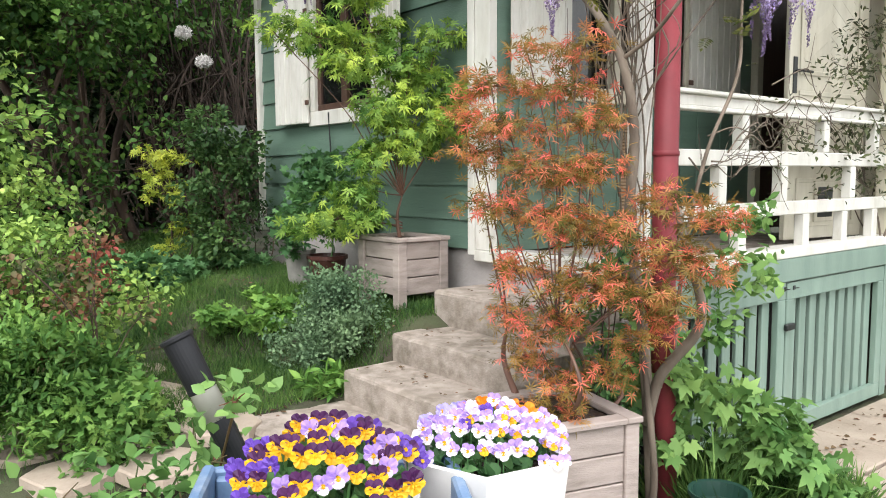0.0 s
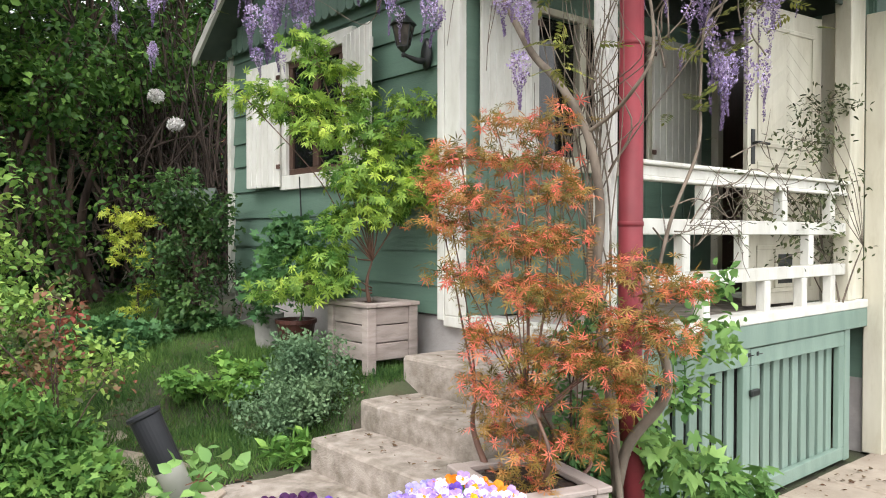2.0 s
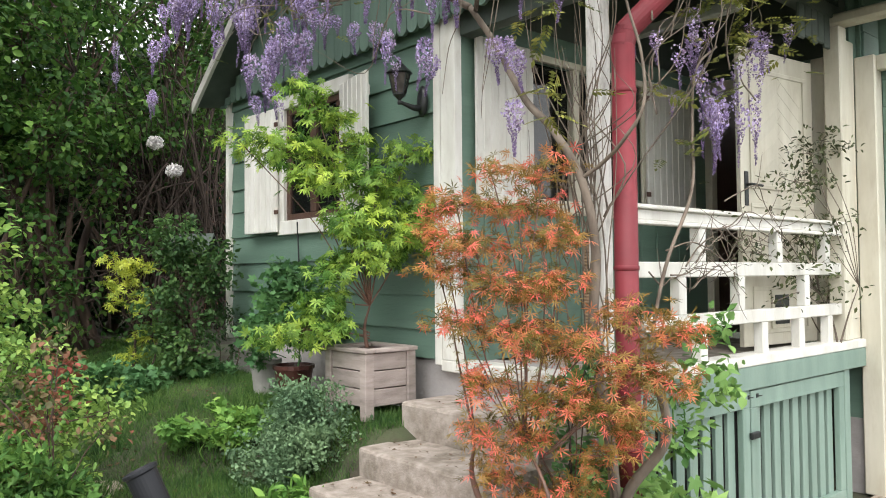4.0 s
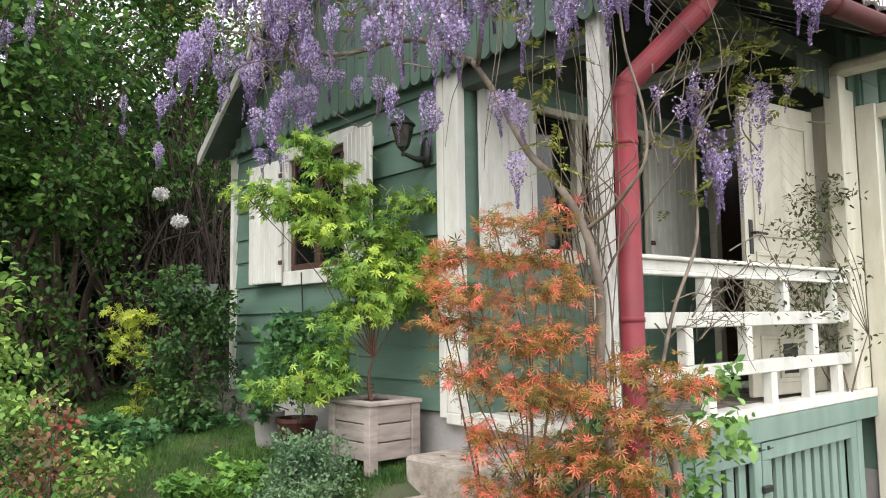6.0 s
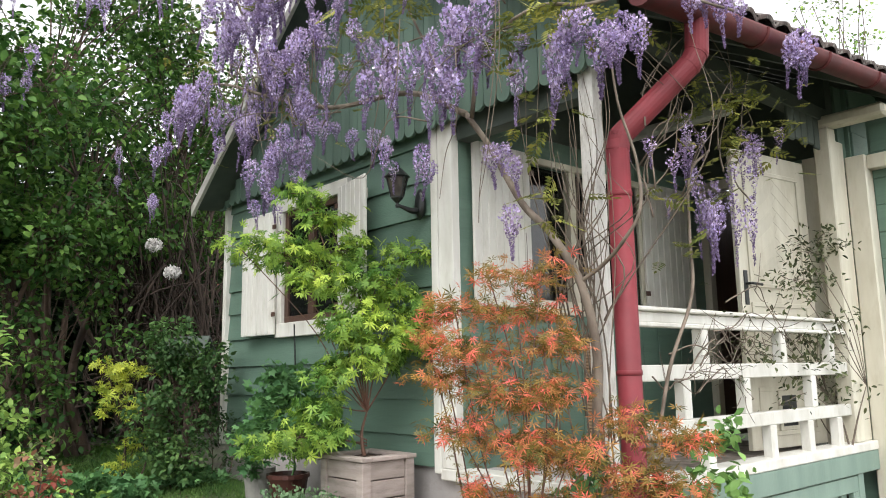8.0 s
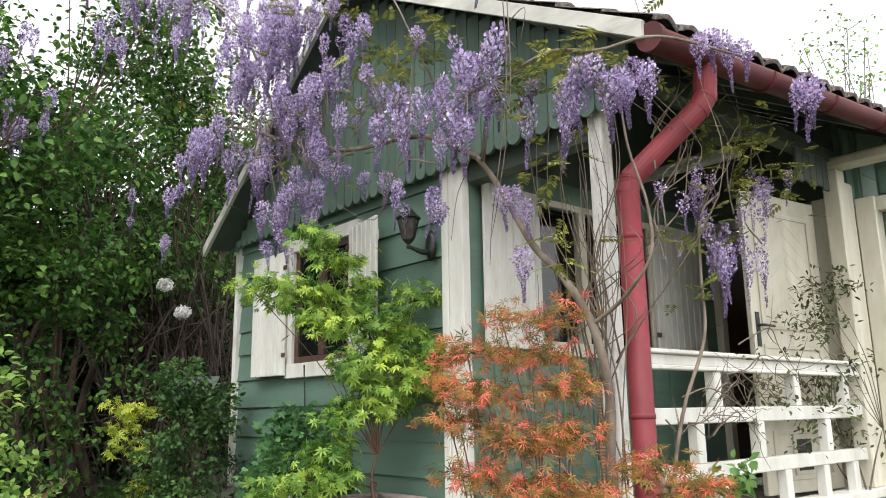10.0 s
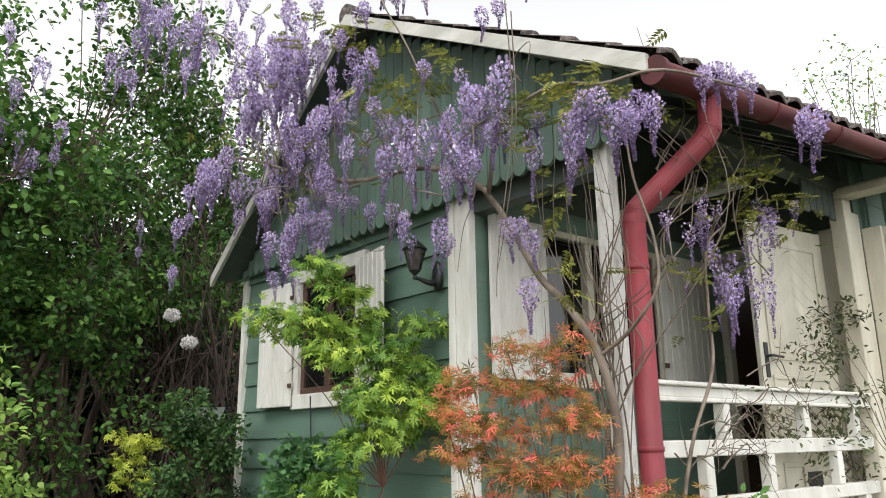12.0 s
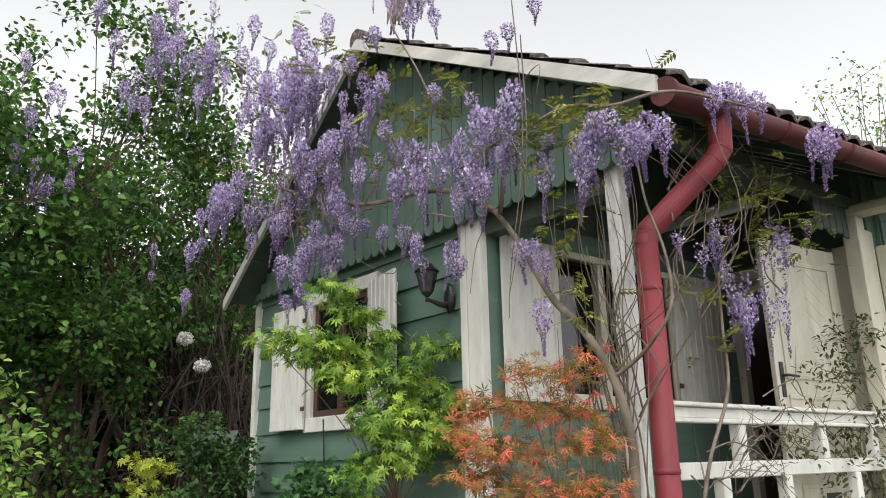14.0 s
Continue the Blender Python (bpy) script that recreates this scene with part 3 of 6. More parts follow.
# ---- porch door, standing open ----
bx("door_frame", (-3.36, YB - 0.03, FLOOR), (-3.27, YB + 0.05, FLOOR + 2.06), CREAM, house)
bx("door_frame", (-3.27, YB - 0.03, FLOOR + 1.98), (-2.47, YB + 0.05, FLOOR + 2.06), CREAM, house)
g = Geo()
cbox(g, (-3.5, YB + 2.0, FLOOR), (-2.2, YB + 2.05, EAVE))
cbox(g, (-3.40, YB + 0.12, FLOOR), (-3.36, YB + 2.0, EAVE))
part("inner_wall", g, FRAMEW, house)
DM = Matrix.Translation((-2.45, 5.66, FLOOR)) @ Matrix.Rotation(radians(-97), 4, "Z")
door = thing("door_1", (-2.45, 5.66, FLOOR), "cream painted panelled wooden door standing open", "door", kind="structure")
DW, DH = 0.86, 2.03
bx("door_leaf", (0, -0.018, 0.02), (DW, 0.018, DH), CREAM, door, m=DM)
for z0, z1 in ((0.10, 0.42), (0.50, 0.98), (1.08, 1.90)):
    for lo, hi in [((0.10, 0.0181, z0), (DW - 0.10, 0.028, z0 + 0.03)), ((0.10, 0.0181, z1 - 0.03), (DW - 0.10, 0.028, z1)),
                   ((0.10, 0.0181, z0 + 0.03), (0.13, 0.028, z1 - 0.03)), ((DW - 0.13, 0.0181, z0 + 0.03), (DW - 0.10, 0.028, z1 - 0.03))]:
        bx("moulding", lo, hi, CREAM, door, 0.006, m=DM)
for k in range(7):
    for sgn, u0 in ((1, 0.135), (-1, 0.435)):
        z0 = 1.12 + k * 0.105
        BM = DM @ Matrix.Translation((u0 + 0.145, 0.0165, z0 + 0.06)) @ Matrix.Rotation(radians(-35 * sgn), 4, "Y")
        bx("panel_board", (-0.165, -0.003, -0.04), (0.165, 0.003, 0.04), CREAM, door, 0.003, m=BM)
bx("flap_frame", (0.34, 0.0182, 0.13), (0.56, 0.032, 0.39), CREAM, door, 0.012, "pale plastic cat flap frame", m=DM)
bx("flap", (0.37, 0.0325, 0.16), (0.53, 0.037, 0.36), IRON, door, 0.008, "dark smoky cat flap", m=DM)
g = Geo()
cbox(g, (DW - 0.075, 0.018, 0.96), (DW - 0.035, 0.026, 1.19), 0.004, DM)
hd = part("handle_plate", g, IRON, door, "black iron handle plate")
g = Geo()
tube(g, [DM @ Vector(p) for p in ((DW - 0.055, 0.02, 1.10), (DW - 0.055, 0.06, 1.10), (DW - 0.07, 0.065, 1.10), (DW - 0.17, 0.065, 1.095))], [0.009] * 4, 8)
part("lever", g, IRON, hd)

# ---- porch railing ----
rail = thing("porch_railing", (XQ, 4.4, FLOOR), "white painted timber porch railing with staggered uprights", "railing")
RX = XQ - 0.02
for z0, z1, w in ((0.245 + H, 0.3 + H, 0.0), (0.3 + H, 0.322 + H, 0.03), (-0.048 + H, 0.034 + H, 0), (-0.325 + H, -0.248 + H, 0)):
    bx("rail", (RX - 0.03 - w, P + 0.14, z0), (RX + 0.03 + w, 5.62, z1), WHITE, rail, 0.005)
bx("rail", (RX - 0.02, P + 0.14, 0.222 + H), (RX + 0.045, 5.62, 0.2445 + H), WHITE, rail, 0.005)
for ys_, z0, z1 in (((3.81, 4.71, 5.4), 0.0345, 0.2215), ((3.61, 4.23, 5.08), -0.2475, -0.0485), ((3.81, 4.50, 4.99, 5.42), -0.535, -0.3255)):
    for y in ys_:
        bx("upright", (RX - 0.028, y - 0.036, z0 + H), (RX + 0.032, y + 0.036, z1 + H), WHITE, rail, 0.005)

# ---- slatted gate and panel below the porch ----
def slat_panel(name, y0, y1, zt, label, zb0, zb1):
    th = thing(name, (XQ, (y0 + y1) / 2, 0.05), label, "gate", "slatted under-porch panels")
    X0, X1 = XQ - 0.01, XQ + 0.03
    bx("rail", (X0, y0, zt - 0.10), (X1, y1, zt), GATE, th)
    bx("rail", (X0, y0, zb0), (X1, y1, zb0 + 0.09), GATE, th)
    bx("stile", (X0, y0, zb0 + 0.0905), (X1, y0 + 0.08, zt - 0.1005), GATE, th)
    bx("stile", (X0, y1 - 0.08, zb0 + 0.0905), (X1, y1, zt - 0.1005), GATE, th)
    n = int((y1 - y0 - 0.16) / 0.118)
    me = cbox(Geo(), (-0.012, -0.039, zb0 + 0.05), (0.012, 0.039, zt - 0.05), 0.003).mesh("slat", GATE)
    for k in range(n):
        part("slat", me, GATE, th, m=Matrix.Translation((XQ - 0.022, y0 + 0.08 + (k + 0.5) * (y1 - y0 - 0.16) / n, 0)))
    return th


slat_panel("garden_fence", 3.05, 4.255, 0.94, "pale green slatted timber panel under the porch", 0.07, 0)
gate = slat_panel("garden_gate", 4.27, 5.56, 0.935, "pale green slatted timber gate under the porch", 0.04, 0)
for y in (4.24, 4.34):
    g = Geo()
    cbox(g, (XQ + 0.03, y - 0.012, 0.89), (XQ + 0.036, y + 0.012, 0.915), 0.002)
    tube(g, [(XQ + 0.036, y, 0.90), (XQ + 0.05, y + 0.012, 0.902), (XQ + 0.045, y + 0.035, 0.902)], [0.003] * 3, 6)
    part("hook", g, IRON, gate, "small steel hook")
bx("latch", (XQ + 0.031, 4.235, 0.66), (XQ + 0.055, 4.33, 0.70), IRON, gate, 0.006, "small grey metal latch")
# black sheet added behind the slats as the shade in their gaps
bx("shade_board", (XQ - 0.4, 3.0, 0.0), (XQ - 0.35, 5.75, 0.93), DARK, house)
bx("end_board", (XQ - 0.02, 5.575, 0.03), (XQ + 0.03, 5.66, 0.955), GATE, house)

# ---- steps ----
stairs = thing("steps", (-3, 2.4, 0.4), "worn concrete steps up to the porch", "steps")
for k, (x0, y0, y1, z) in enumerate(((-3.45, 2.66, P + 0.02, 0.912), (-3.37, 2.31, 2.66, 0.722), (-3.36, 2.0, 2.31, 0.573))):
    g = Geo()
    x1 = -2.42
    nx, r = 24, random.Random(k)
    # front edge with chips
    prof = [(y1 + (0.0 if k else 0.0), z), (y0 + 0.018, z), (y0 + 0.004, z - 0.006), (y0, z - 0.018), (y0 + 0.004, z - 0.36), (y1, z - 0.36)]
    vs = []
    for i in range(nx + 1):
        x = x0 + (x1 - x0) * i / nx
        ch = max(0, noise.noise((x * 6, k * 5.1, 0)) - 0.1) * 0.05
        for j, (y, zz_) in enumerate(prof):
            o = ch if j in (1, 2) else ch * 0.4 if j == 3 else 0
            vs.append((x, y + o + 0.006 * noise.noise((x * 4, y * 3, j)), zz_ - o * 0.5 + (0.006 * noise.noise((x * 5, y * 9, 7)) if j < 3 else 0)))
    m = len(prof)
    fs = [(i * m + j, (i + 1) * m + j, (i + 1) * m + (j + 1) % m, i * m + (j + 1) % m) for i in range(nx) for j in range(m)]
    fs += [tuple(range(m)), tuple(reversed([nx * m + j for j in range(m)]))]
    g.add(vs, [tuple(reversed(f)) for f in fs])
    part("step", g, CONC, stairs)
g = Geo()
cbox(g, (-3.46, 1.45, 0.28), (-2.5, 2.02, 0.412), 0.02)
part("slab", g, CONC, stairs)

# ---- timber planters ----
def planter(x, y, z, turn, w, d, h, label):
    th = thing("planter", (x, y, z), label, "planter", "square timber planters")
    M = Matrix.Translation((x, y, z)) @ Matrix.Rotation(radians(turn), 4, "Z")
    p = 0.062
    for sx in (-1, 1):
        for sy in (-1, 1):
            cx, cy = sx * (w / 2 - p / 2 - 0.01), sy * (d / 2 - p / 2 - 0.01)
            bx("post", (cx - p / 2, cy - p / 2, 0), (cx + p / 2, cy + p / 2, h - 0.025), PLANTER, th, m=M)
    n = 3
    bh = (h - 0.10) / n
    for k in range(n):
        z0, z1 = 0.075 + k * bh + 0.003, 0.075 + (k + 1) * bh - 0.003
        for s in (-1, 1):
            y0 = s * (d / 2 - 0.035)
            bx("plank", (-w / 2 + p + 0.01, y0 - 0.012, z0), (w / 2 - p - 0.01, y0 + 0.012, z1), PLANTER, th, m=M)
            x0 = s * (w / 2 - 0.035)
            bx("plank", (x0 - 0.012, -d / 2 + p + 0.01, z0), (x0 + 0.012, d / 2 - p - 0.01, z1), PLANTER, th, m=M)
    for s in (-1, 1):
        bx("rim", (-w / 2, s * d / 2 - (0.07 if s > 0 else 0), h - 0.024), (w / 2, s * d / 2 + (0 if s > 0 else 0.07), h), PLANTER, th, m=M)
        bx("rim", (s * w / 2 - (0.07 if s > 0 else 0), -d / 2 + 0.071, h - 0.024), (s * w / 2 + (0 if s > 0 else 0.07), d / 2 - 0.071, h), PLANTER, th, m=M)
    g = Geo()
    n = 14
    vs = []
    for j in range(n + 1):
        for i in range(n + 1):
            a, b = (i / n - 0.5) * (w - 0.1), (j / n - 0.5) * (d - 0.1)
            vs.append(M @ Vector((a, b, h - 0.045 + 0.035 * math.exp(-(a * a + b * b) * 40) + 0.012 * noise.noise((a * 25, b * 25, x)))))
    g.add(vs, [(j * (n + 1) + i, j * (n + 1) + i + 1, (j + 1) * (n + 1) + i + 1, (j + 1) * (n + 1) + i) for j in range(n) for i in range(n)])
    part("soil", g, SOIL, th, "dark crumbly potting soil")
    return th


PA = (-3.845, 2.72, 0.785)
PB = (-2.105, 2.24, 0.19)
planter(*PA, 0, 0.455, 0.39, 0.415, "weathered timber planter holding a green maple by the wall")
planter(*PB, -16, 0.52, 0.46, 0.45, "weathered timber planter with peeling stain holding a red maple")

# ---- woven reed roll standing by the porch post ----
REED = mat("woven_reed", (0.36, 0.25, 0.16), (0.24, 0.16, 0.10), 0.8, 30, 4, 0.4, 60)
rr_ = thing("reed_roll", (-2.5, P + 0.22, FLOOR + 0.012), "brown woven reed roll standing at the porch post", "screen")
prof = []
for k in range(44):
    prof += [(0.068, 0.002 + k * 0.0165), (0.075, 0.008 + k * 0.0165)]
part("weave", lathe(Geo(), [(0.0, 0.0)] + prof + [(0.05, 0.73), (0.0, 0.728)], Matrix.Translation((-2.5, P + 0.22, FLOOR + 0.012)), 16), REED, rr_)
# ---- plants: tools ----
rng = np.random.default_rng(7)


def out(az, d):
    """The place d metres from the standpoint, az degrees to the left of the house's depth."""
    a = radians(az)
    return -math.sin(a) * d, math.cos(a) * d


def kite(length, width, fold=0.12):
    """A leaf blade with a folded midrib, along +y."""
    return (np.array([(0, 0, 0), (width * 0.42, length * 0.28, fold * width), (width * 0.40, length * 0.6, fold * width), (0, length, -0.06 * length),
                      (-width * 0.40, length * 0.6, fold * width), (-width * 0.42, length * 0.28, fold * width)]), [(0, 1, 2, 3), (0, 3, 4, 5)])


def palm(lobes, thin, spread=125):
    """A hand-shaped leaf: lobes from one shared point."""
    vs, fs = [(0.0, 0.0, 0.0)], []
    for k in range(lobes):
        a = radians(-spread + 2 * spread * k / (lobes - 1))
        ln = 1.0 - 0.5 * (abs(k - (lobes - 1) / 2) / ((lobes - 1) / 2)) ** 1.5
        n = len(vs)
        for y, x in ((0.45 * ln, thin), (ln, 0.0), (0.45 * ln, -thin)):
            vs.append((x * math.cos(a) + y * math.sin(a), -x * math.sin(a) + y * math.cos(a), -0.22 * y * y))
        fs.append((0, n, n + 1, n + 2))
    return np.array(vs), fs


def pinnate(pairs, length=1.0, w=0.30):
    """A feather leaf with leaflets in pairs, drooping."""
    vs, fs = [], []

    def blade(x, y, z, a, ln):
        n = len(vs)
        for yy, xx in ((0, 0), (0.45 * ln, 0.2 * ln), (ln, 0), (0.45 * ln, -0.2 * ln)):
            vs.append((x + xx * math.cos(a) + yy * math.sin(a), y - xx * math.sin(a) + yy * math.cos(a), z - 0.2 * yy))
        fs.append((n, n + 1, n + 2, n + 3))
    for k in range(pairs):
        y = length * (0.18 + 0.75 * k / pairs)
        for s in (-1, 1):
            blade(0, y, -0.25 * y * y, s * radians(60 - 12 * k / pairs), w * (1 - 0.3 * k / pairs))
    blade(0, length * 0.93, -0.22, 0, w)
    n = len(vs)
    vs += [(-0.006, 0, 0), (0.006, 0, 0), (0, length, -0.25)]
    fs.append((n, n + 1, n + 2))
    return np.array(vs), fs


def scatter(name, tpl, C, A, Nn, S, material, parent=None, label="", category="", kind=""):
    """One mesh of many blades: at C, pointing along A, facing Nn, of size S."""
    tv, tf = tpl
    C, A, Nn, S = np.asarray(C, float), np.asarray(A, float), np.asarray(Nn, float), np.asarray(S, float)
    A = A / (np.linalg.norm(A, axis=1, keepdims=True) + 1e-9)
    Nn = Nn - A * (A * Nn).sum(1, keepdims=True)
    Nn = Nn / (np.linalg.norm(Nn, axis=1, keepdims=True) + 1e-9)
    X = np.cross(A, Nn)
    V = C[:, None] + S[:, None, None] * (tv[None, :, 0:1] * X[:, None] + tv[None, :, 1:2] * A[:, None] + tv[None, :, 2:3] * Nn[:, None])
    n, k = len(C), len(tv)
    me = bpy.data.meshes.new(name)
    me.vertices.add(n * k)
    me.vertices.foreach_set("co", V.reshape(-1).astype(np.float32))
    idx = np.concatenate([np.array(f) for f in tf])
    tot = np.array([len(f) for f in tf])
    loops = (idx[None] + (np.arange(n) * k)[:, None]).reshape(-1)
    tots = np.tile(tot, n)
    me.loops.add(len(loops))
    me.loops.foreach_set("vertex_index", loops.astype(np.int32))
    me.polygons.add(len(tots))
    me.polygons.foreach_set("loop_start", np.concatenate([[0], np.cumsum(tots)[:-1]]).astype(np.int32))
    me.update(calc_edges=True)
    me.materials.append(material)
    ob = new(name, me)
    if parent is not None:
        ob.parent = parent
        ob.matrix_parent_inverse = whole(parent).inverted()
    return tagged(ob, label, category, kind=kind)


def unit(n):
    v = rng.normal(size=(n, 3))
    return v / np.linalg.norm(v, axis=1, keepdims=True)


def twig_path(a, b, sag=0.1, n=4):
    a, b = Vector(a), Vector(b)
    L = (b - a).length
    side = Vector(np.clip(rng.normal(size=3), -1, 1)) * 0.05 * L
    mid = (a + b) / 2 + side + Vector((0, 0, sag * L))
    return smooth_path([a, a.lerp(mid, 0.55) + side * 0.4, mid, b], n)


def plant(name, base, label, category, blobs, leaf, n, size, leaf_mat, bark, trunk_h=0.3, trunk_r=0.02, stems=1, flat=0.6, droop=0.2,
          spray=8, spray_len=0.10, shell=0.0, twig_r=0.003, lean=0.0, upright=0.5, group="", seg=6, stem_bow=0.1, outn=0.35):
    """A shrub or tree: stems, limbs to each foliage blob (along, deep, up, radius) and sprays of leaves in it."""
    th = thing(name, base, label, category, group)
    B = Vector(base)
    az = math.atan2(-base[0], base[1])
    R = Vector((math.cos(az), math.sin(az), 0))
    F = Vector((-math.sin(az), math.cos(az), 0))
    cent = [B + R * u + F * v + Vector((0, 0, w)) for u, v, w, r in blobs]
    forks = []
    g = Geo()
    for k in range(stems):
        o = Vector((*(rng.normal(size=2) * 0.05 * (stems > 1) * (1 + trunk_r * 20)), 0))
        top = B + o * 1.2 + Vector((lean * trunk_h, 0, trunk_h)) * (0.8 + 0.4 * rng.random()) + R * float(np.clip(rng.normal(), -1.3, 1.3) * stem_bow * trunk_h * (stems > 1))
        pth = smooth_path([B + o + Vector((0, 0, -0.05)), B + o * 1.3 + (top - B) * 0.5 + Vector((*(rng.normal(size=2) * (0.03 + 0.07 * max(0, trunk_h - 1))), 0)), top], 6)
        rr = trunk_r * (0.7 + 0.5 * rng.random())
        tube(g, pth, [rr * (1.25 - 0.85 * i / (len(pth) - 1)) for i in range(len(pth))], 9)
        forks.append((top, rr))
    vol = np.array([r ** 2 for *_, r in blobs])
    counts = np.maximum(1, (n * vol / vol.sum() / spray).astype(int))
    C, A, Nn = [], [], []
    for c, (u, v, w, r), cnt in zip(cent, blobs, counts):
        top, rr = min(forks, key=lambda f: (Vector(f[0]) - c).length + (5 if f[0].z > c.z + r else 0))
        if c.z < top.z:
            top = B.lerp(top, max(0.3, min(1, (c.z - B.z) / max(0.05, top.z - B.z) * 0.7)))
        pth = twig_path(top, c, 0.08)
        tube(g, pth, [max(twig_r, rr * 0.42 * (1 - 0.85 * i / (len(pth) - 1))) for i in range(len(pth))], seg)
        d = unit(cnt)
        rad = r * (shell + (1 - shell) * rng.random((cnt, 1)) ** 0.45)
        pos = np.array(c) + d * rad * np.array([1, 1, flat])
        for i in range(cnt):
            q = Vector(pos[i])
            if twig_r and i % 3 == 0:
                tube(g, twig_path(c.lerp(q, 0.02), q, 0.05, 2), [twig_r * (1 - 0.1 * j) for j in range(7)], 3, False)
        dirs = d * np.array([1, 1, 0.4]) + np.array([0, 0, upright * 0.5]) + 0.4 * rng.normal(size=(cnt, 3))
        dirs /= np.linalg.norm(dirs, axis=1, keepdims=True)
        s = rng.random((cnt, spray, 1)) - 0.3
        C.append((pos[:, None] + dirs[:, None] * s * spray_len + rng.normal(size=(cnt, spray, 3)) * spray_len * 0.28).reshape(-1, 3))
        a = dirs[:, None] * 0.5 + rng.normal(size=(cnt, spray, 3)) * 0.6 + np.array([0, 0, -droop])
        A.append(a.reshape(-1, 3))
        Nn.append((np.array([0, 0, 1.0]) + 0.45 * rng.normal(size=(cnt, spray, 3)) + outn * d[:, None]).reshape(-1, 3))
    part("branch_work", g, bark, th, smooth=True)
    C, A, Nn = map(np.concatenate, (C, A, Nn))
    scatter("foliage", leaf, C, A, Nn, size * (0.65 + 0.6 * rng.random(len(C))), leaf_mat, th)
    return th


OVATE = kite(1.0, 0.72)
NARROW = kite(1.0, 0.42)
ROUND = kite(1.0, 0.95)
MAPLE = palm(7, 0.11)
FINE = palm(7, 0.058)
HAND = palm(5, 0.22, 100)
FEATHER = pinnate(5, 1.0, 0.40)

L_MAPLE = leafmat("fresh_green_maple_leaf", (0.33, 0.48, 0.085), (0.14, 0.29, 0.06), 0.6, trans=0.4, scale=4.0)
L_RED = leafmat("orange_red_maple_leaf", (0.51, 0.285, 0.08), (0.17, 0.175, 0.045), 0.6, trans=0.35, scale=7.0)
tn = L_RED.node_tree
tip = tn.nodes.new("ShaderNodeMix")        # some leaves flushed coral, others olive
tip.data_type = "RGBA"
tip.inputs[7].default_value = (0.67, 0.225, 0.115, 1)
tr_ = tn.nodes.new("ShaderNodeValToRGB")
tr_.color_ramp.elements[0].position, tr_.color_ramp.elements[1].position = 0.6, 1.0
hs_ = next(n for n in tn.nodes if n.bl_idname == "ShaderNodeHueSaturation")
src_ = hs_.inputs["Color"].links[0].from_socket
tn.links.new(next(n for n in tn.nodes if n.bl_idname == "ShaderNodeNewGeometry").outputs["Random Per Island"], tr_.inputs[0])
tn.links.new(tr_.outputs[0], tip.inputs[0])
tn.links.new(src_, tip.inputs[6])
tn.links.new(tip.outputs[2], hs_.inputs["Color"])
L_LILAC = leafmat("lilac_leaf", (0.10, 0.215, 0.042), (0.036, 0.095, 0.023), 0.5)
# leaf colour pushed near black for the shade deep inside the hedge
L_DARK = leafmat("shade_darkened_hedge_leaf", (0.026, 0.055, 0.018), (0.012, 0.028, 0.01), 0.4)
L_ROSE = leafmat("dark_rose_leaf", (0.085, 0.17, 0.05), (0.045, 0.10, 0.035), 0.45, 0.35)
L_YELLOW = leafmat("yellow_green_leaf", (0.42, 0.47, 0.07), (0.27, 0.36, 0.05), 0.3)
L_LIME = leafmat("bright_rose_leaf", (0.31, 0.45, 0.11), (0.15, 0.29, 0.07), 0.35, 0.4)
L_BRONZE = leafmat("bronze_rose_leaf", (0.27, 0.09, 0.06), (0.10, 0.13, 0.055), 0.4, 0.4)
L_MINT = leafmat("mid_green_leaf", (0.22, 0.40, 0.085), (0.11, 0.25, 0.055), 0.35)
L_PER = leafmat("deep_green_perennial_leaf", (0.18, 0.345, 0.08), (0.085, 0.19, 0.045), 0.45)
L_CLIMB = leafmat("olive_climber_leaf", (0.10, 0.125, 0.055), (0.055, 0.065, 0.03), 0.45)
L_CAT = leafmat("grey_green_catmint_leaf", (0.205, 0.315, 0.165), (0.12, 0.21, 0.115), 0.25, 0.7)
L_GER = leafmat("cool_green_leaf", (0.13, 0.28, 0.10), (0.075, 0.18, 0.07), 0.3)
L_HOP = leafmat("soft_green_hop_leaf", (0.23, 0.39, 0.12), (0.12, 0.26, 0.075), 0.35)
L_WIST = leafmat("young_wisteria_leaf", (0.25, 0.265, 0.06), (0.125, 0.155, 0.04), 0.5)
L_GRASS = leafmat("grass_blade", (0.115, 0.22, 0.055), (0.05, 0.12, 0.03), 0.5, 0.5, 0.3, 2.2)

# ---- the two maples ----
maple_blobs = [(-0.37, 0, 1.62, 0.13), (-0.24, 0, 1.45, 0.15), (-0.50, 0, 1.23, 0.20), (-0.76, -0.05, 1.27, 0.12), (-0.13, 0.05, 1.27, 0.19),
               (-0.25, -0.1, 1.07, 0.20), (0.24, 0, 1.24, 0.14), (0.05, -0.05, 1.03, 0.21), (0.31, 0, 0.89, 0.18), (-0.07, -0.12, 0.79, 0.22),
               (0.26, -0.1, 0.69, 0.21), (0.0, -0.1, 0.60, 0.22), (-0.21, -0.1, 0.48, 0.14), (-0.25, -0.05, 0.32, 0.15), (-0.40, -0.08, 0.15, 0.19), (-0.14, -0.1, 0.17, 0.11),
               (-0.60, 0.05, 0.10, 0.10)]
plant("green_maple", (PA[0], PA[1], PA[2] + 0.37), "slender Japanese maple with fresh green leaves in a planter", "tree", maple_blobs, MAPLE, 3000, 0.055,
      L_MAPLE, REDBARK, 0.26, 0.018, 1, 0.45, 0.5, 7, 0.10, 0.15, 0.003, stem_bow=0.12, outn=0.9)
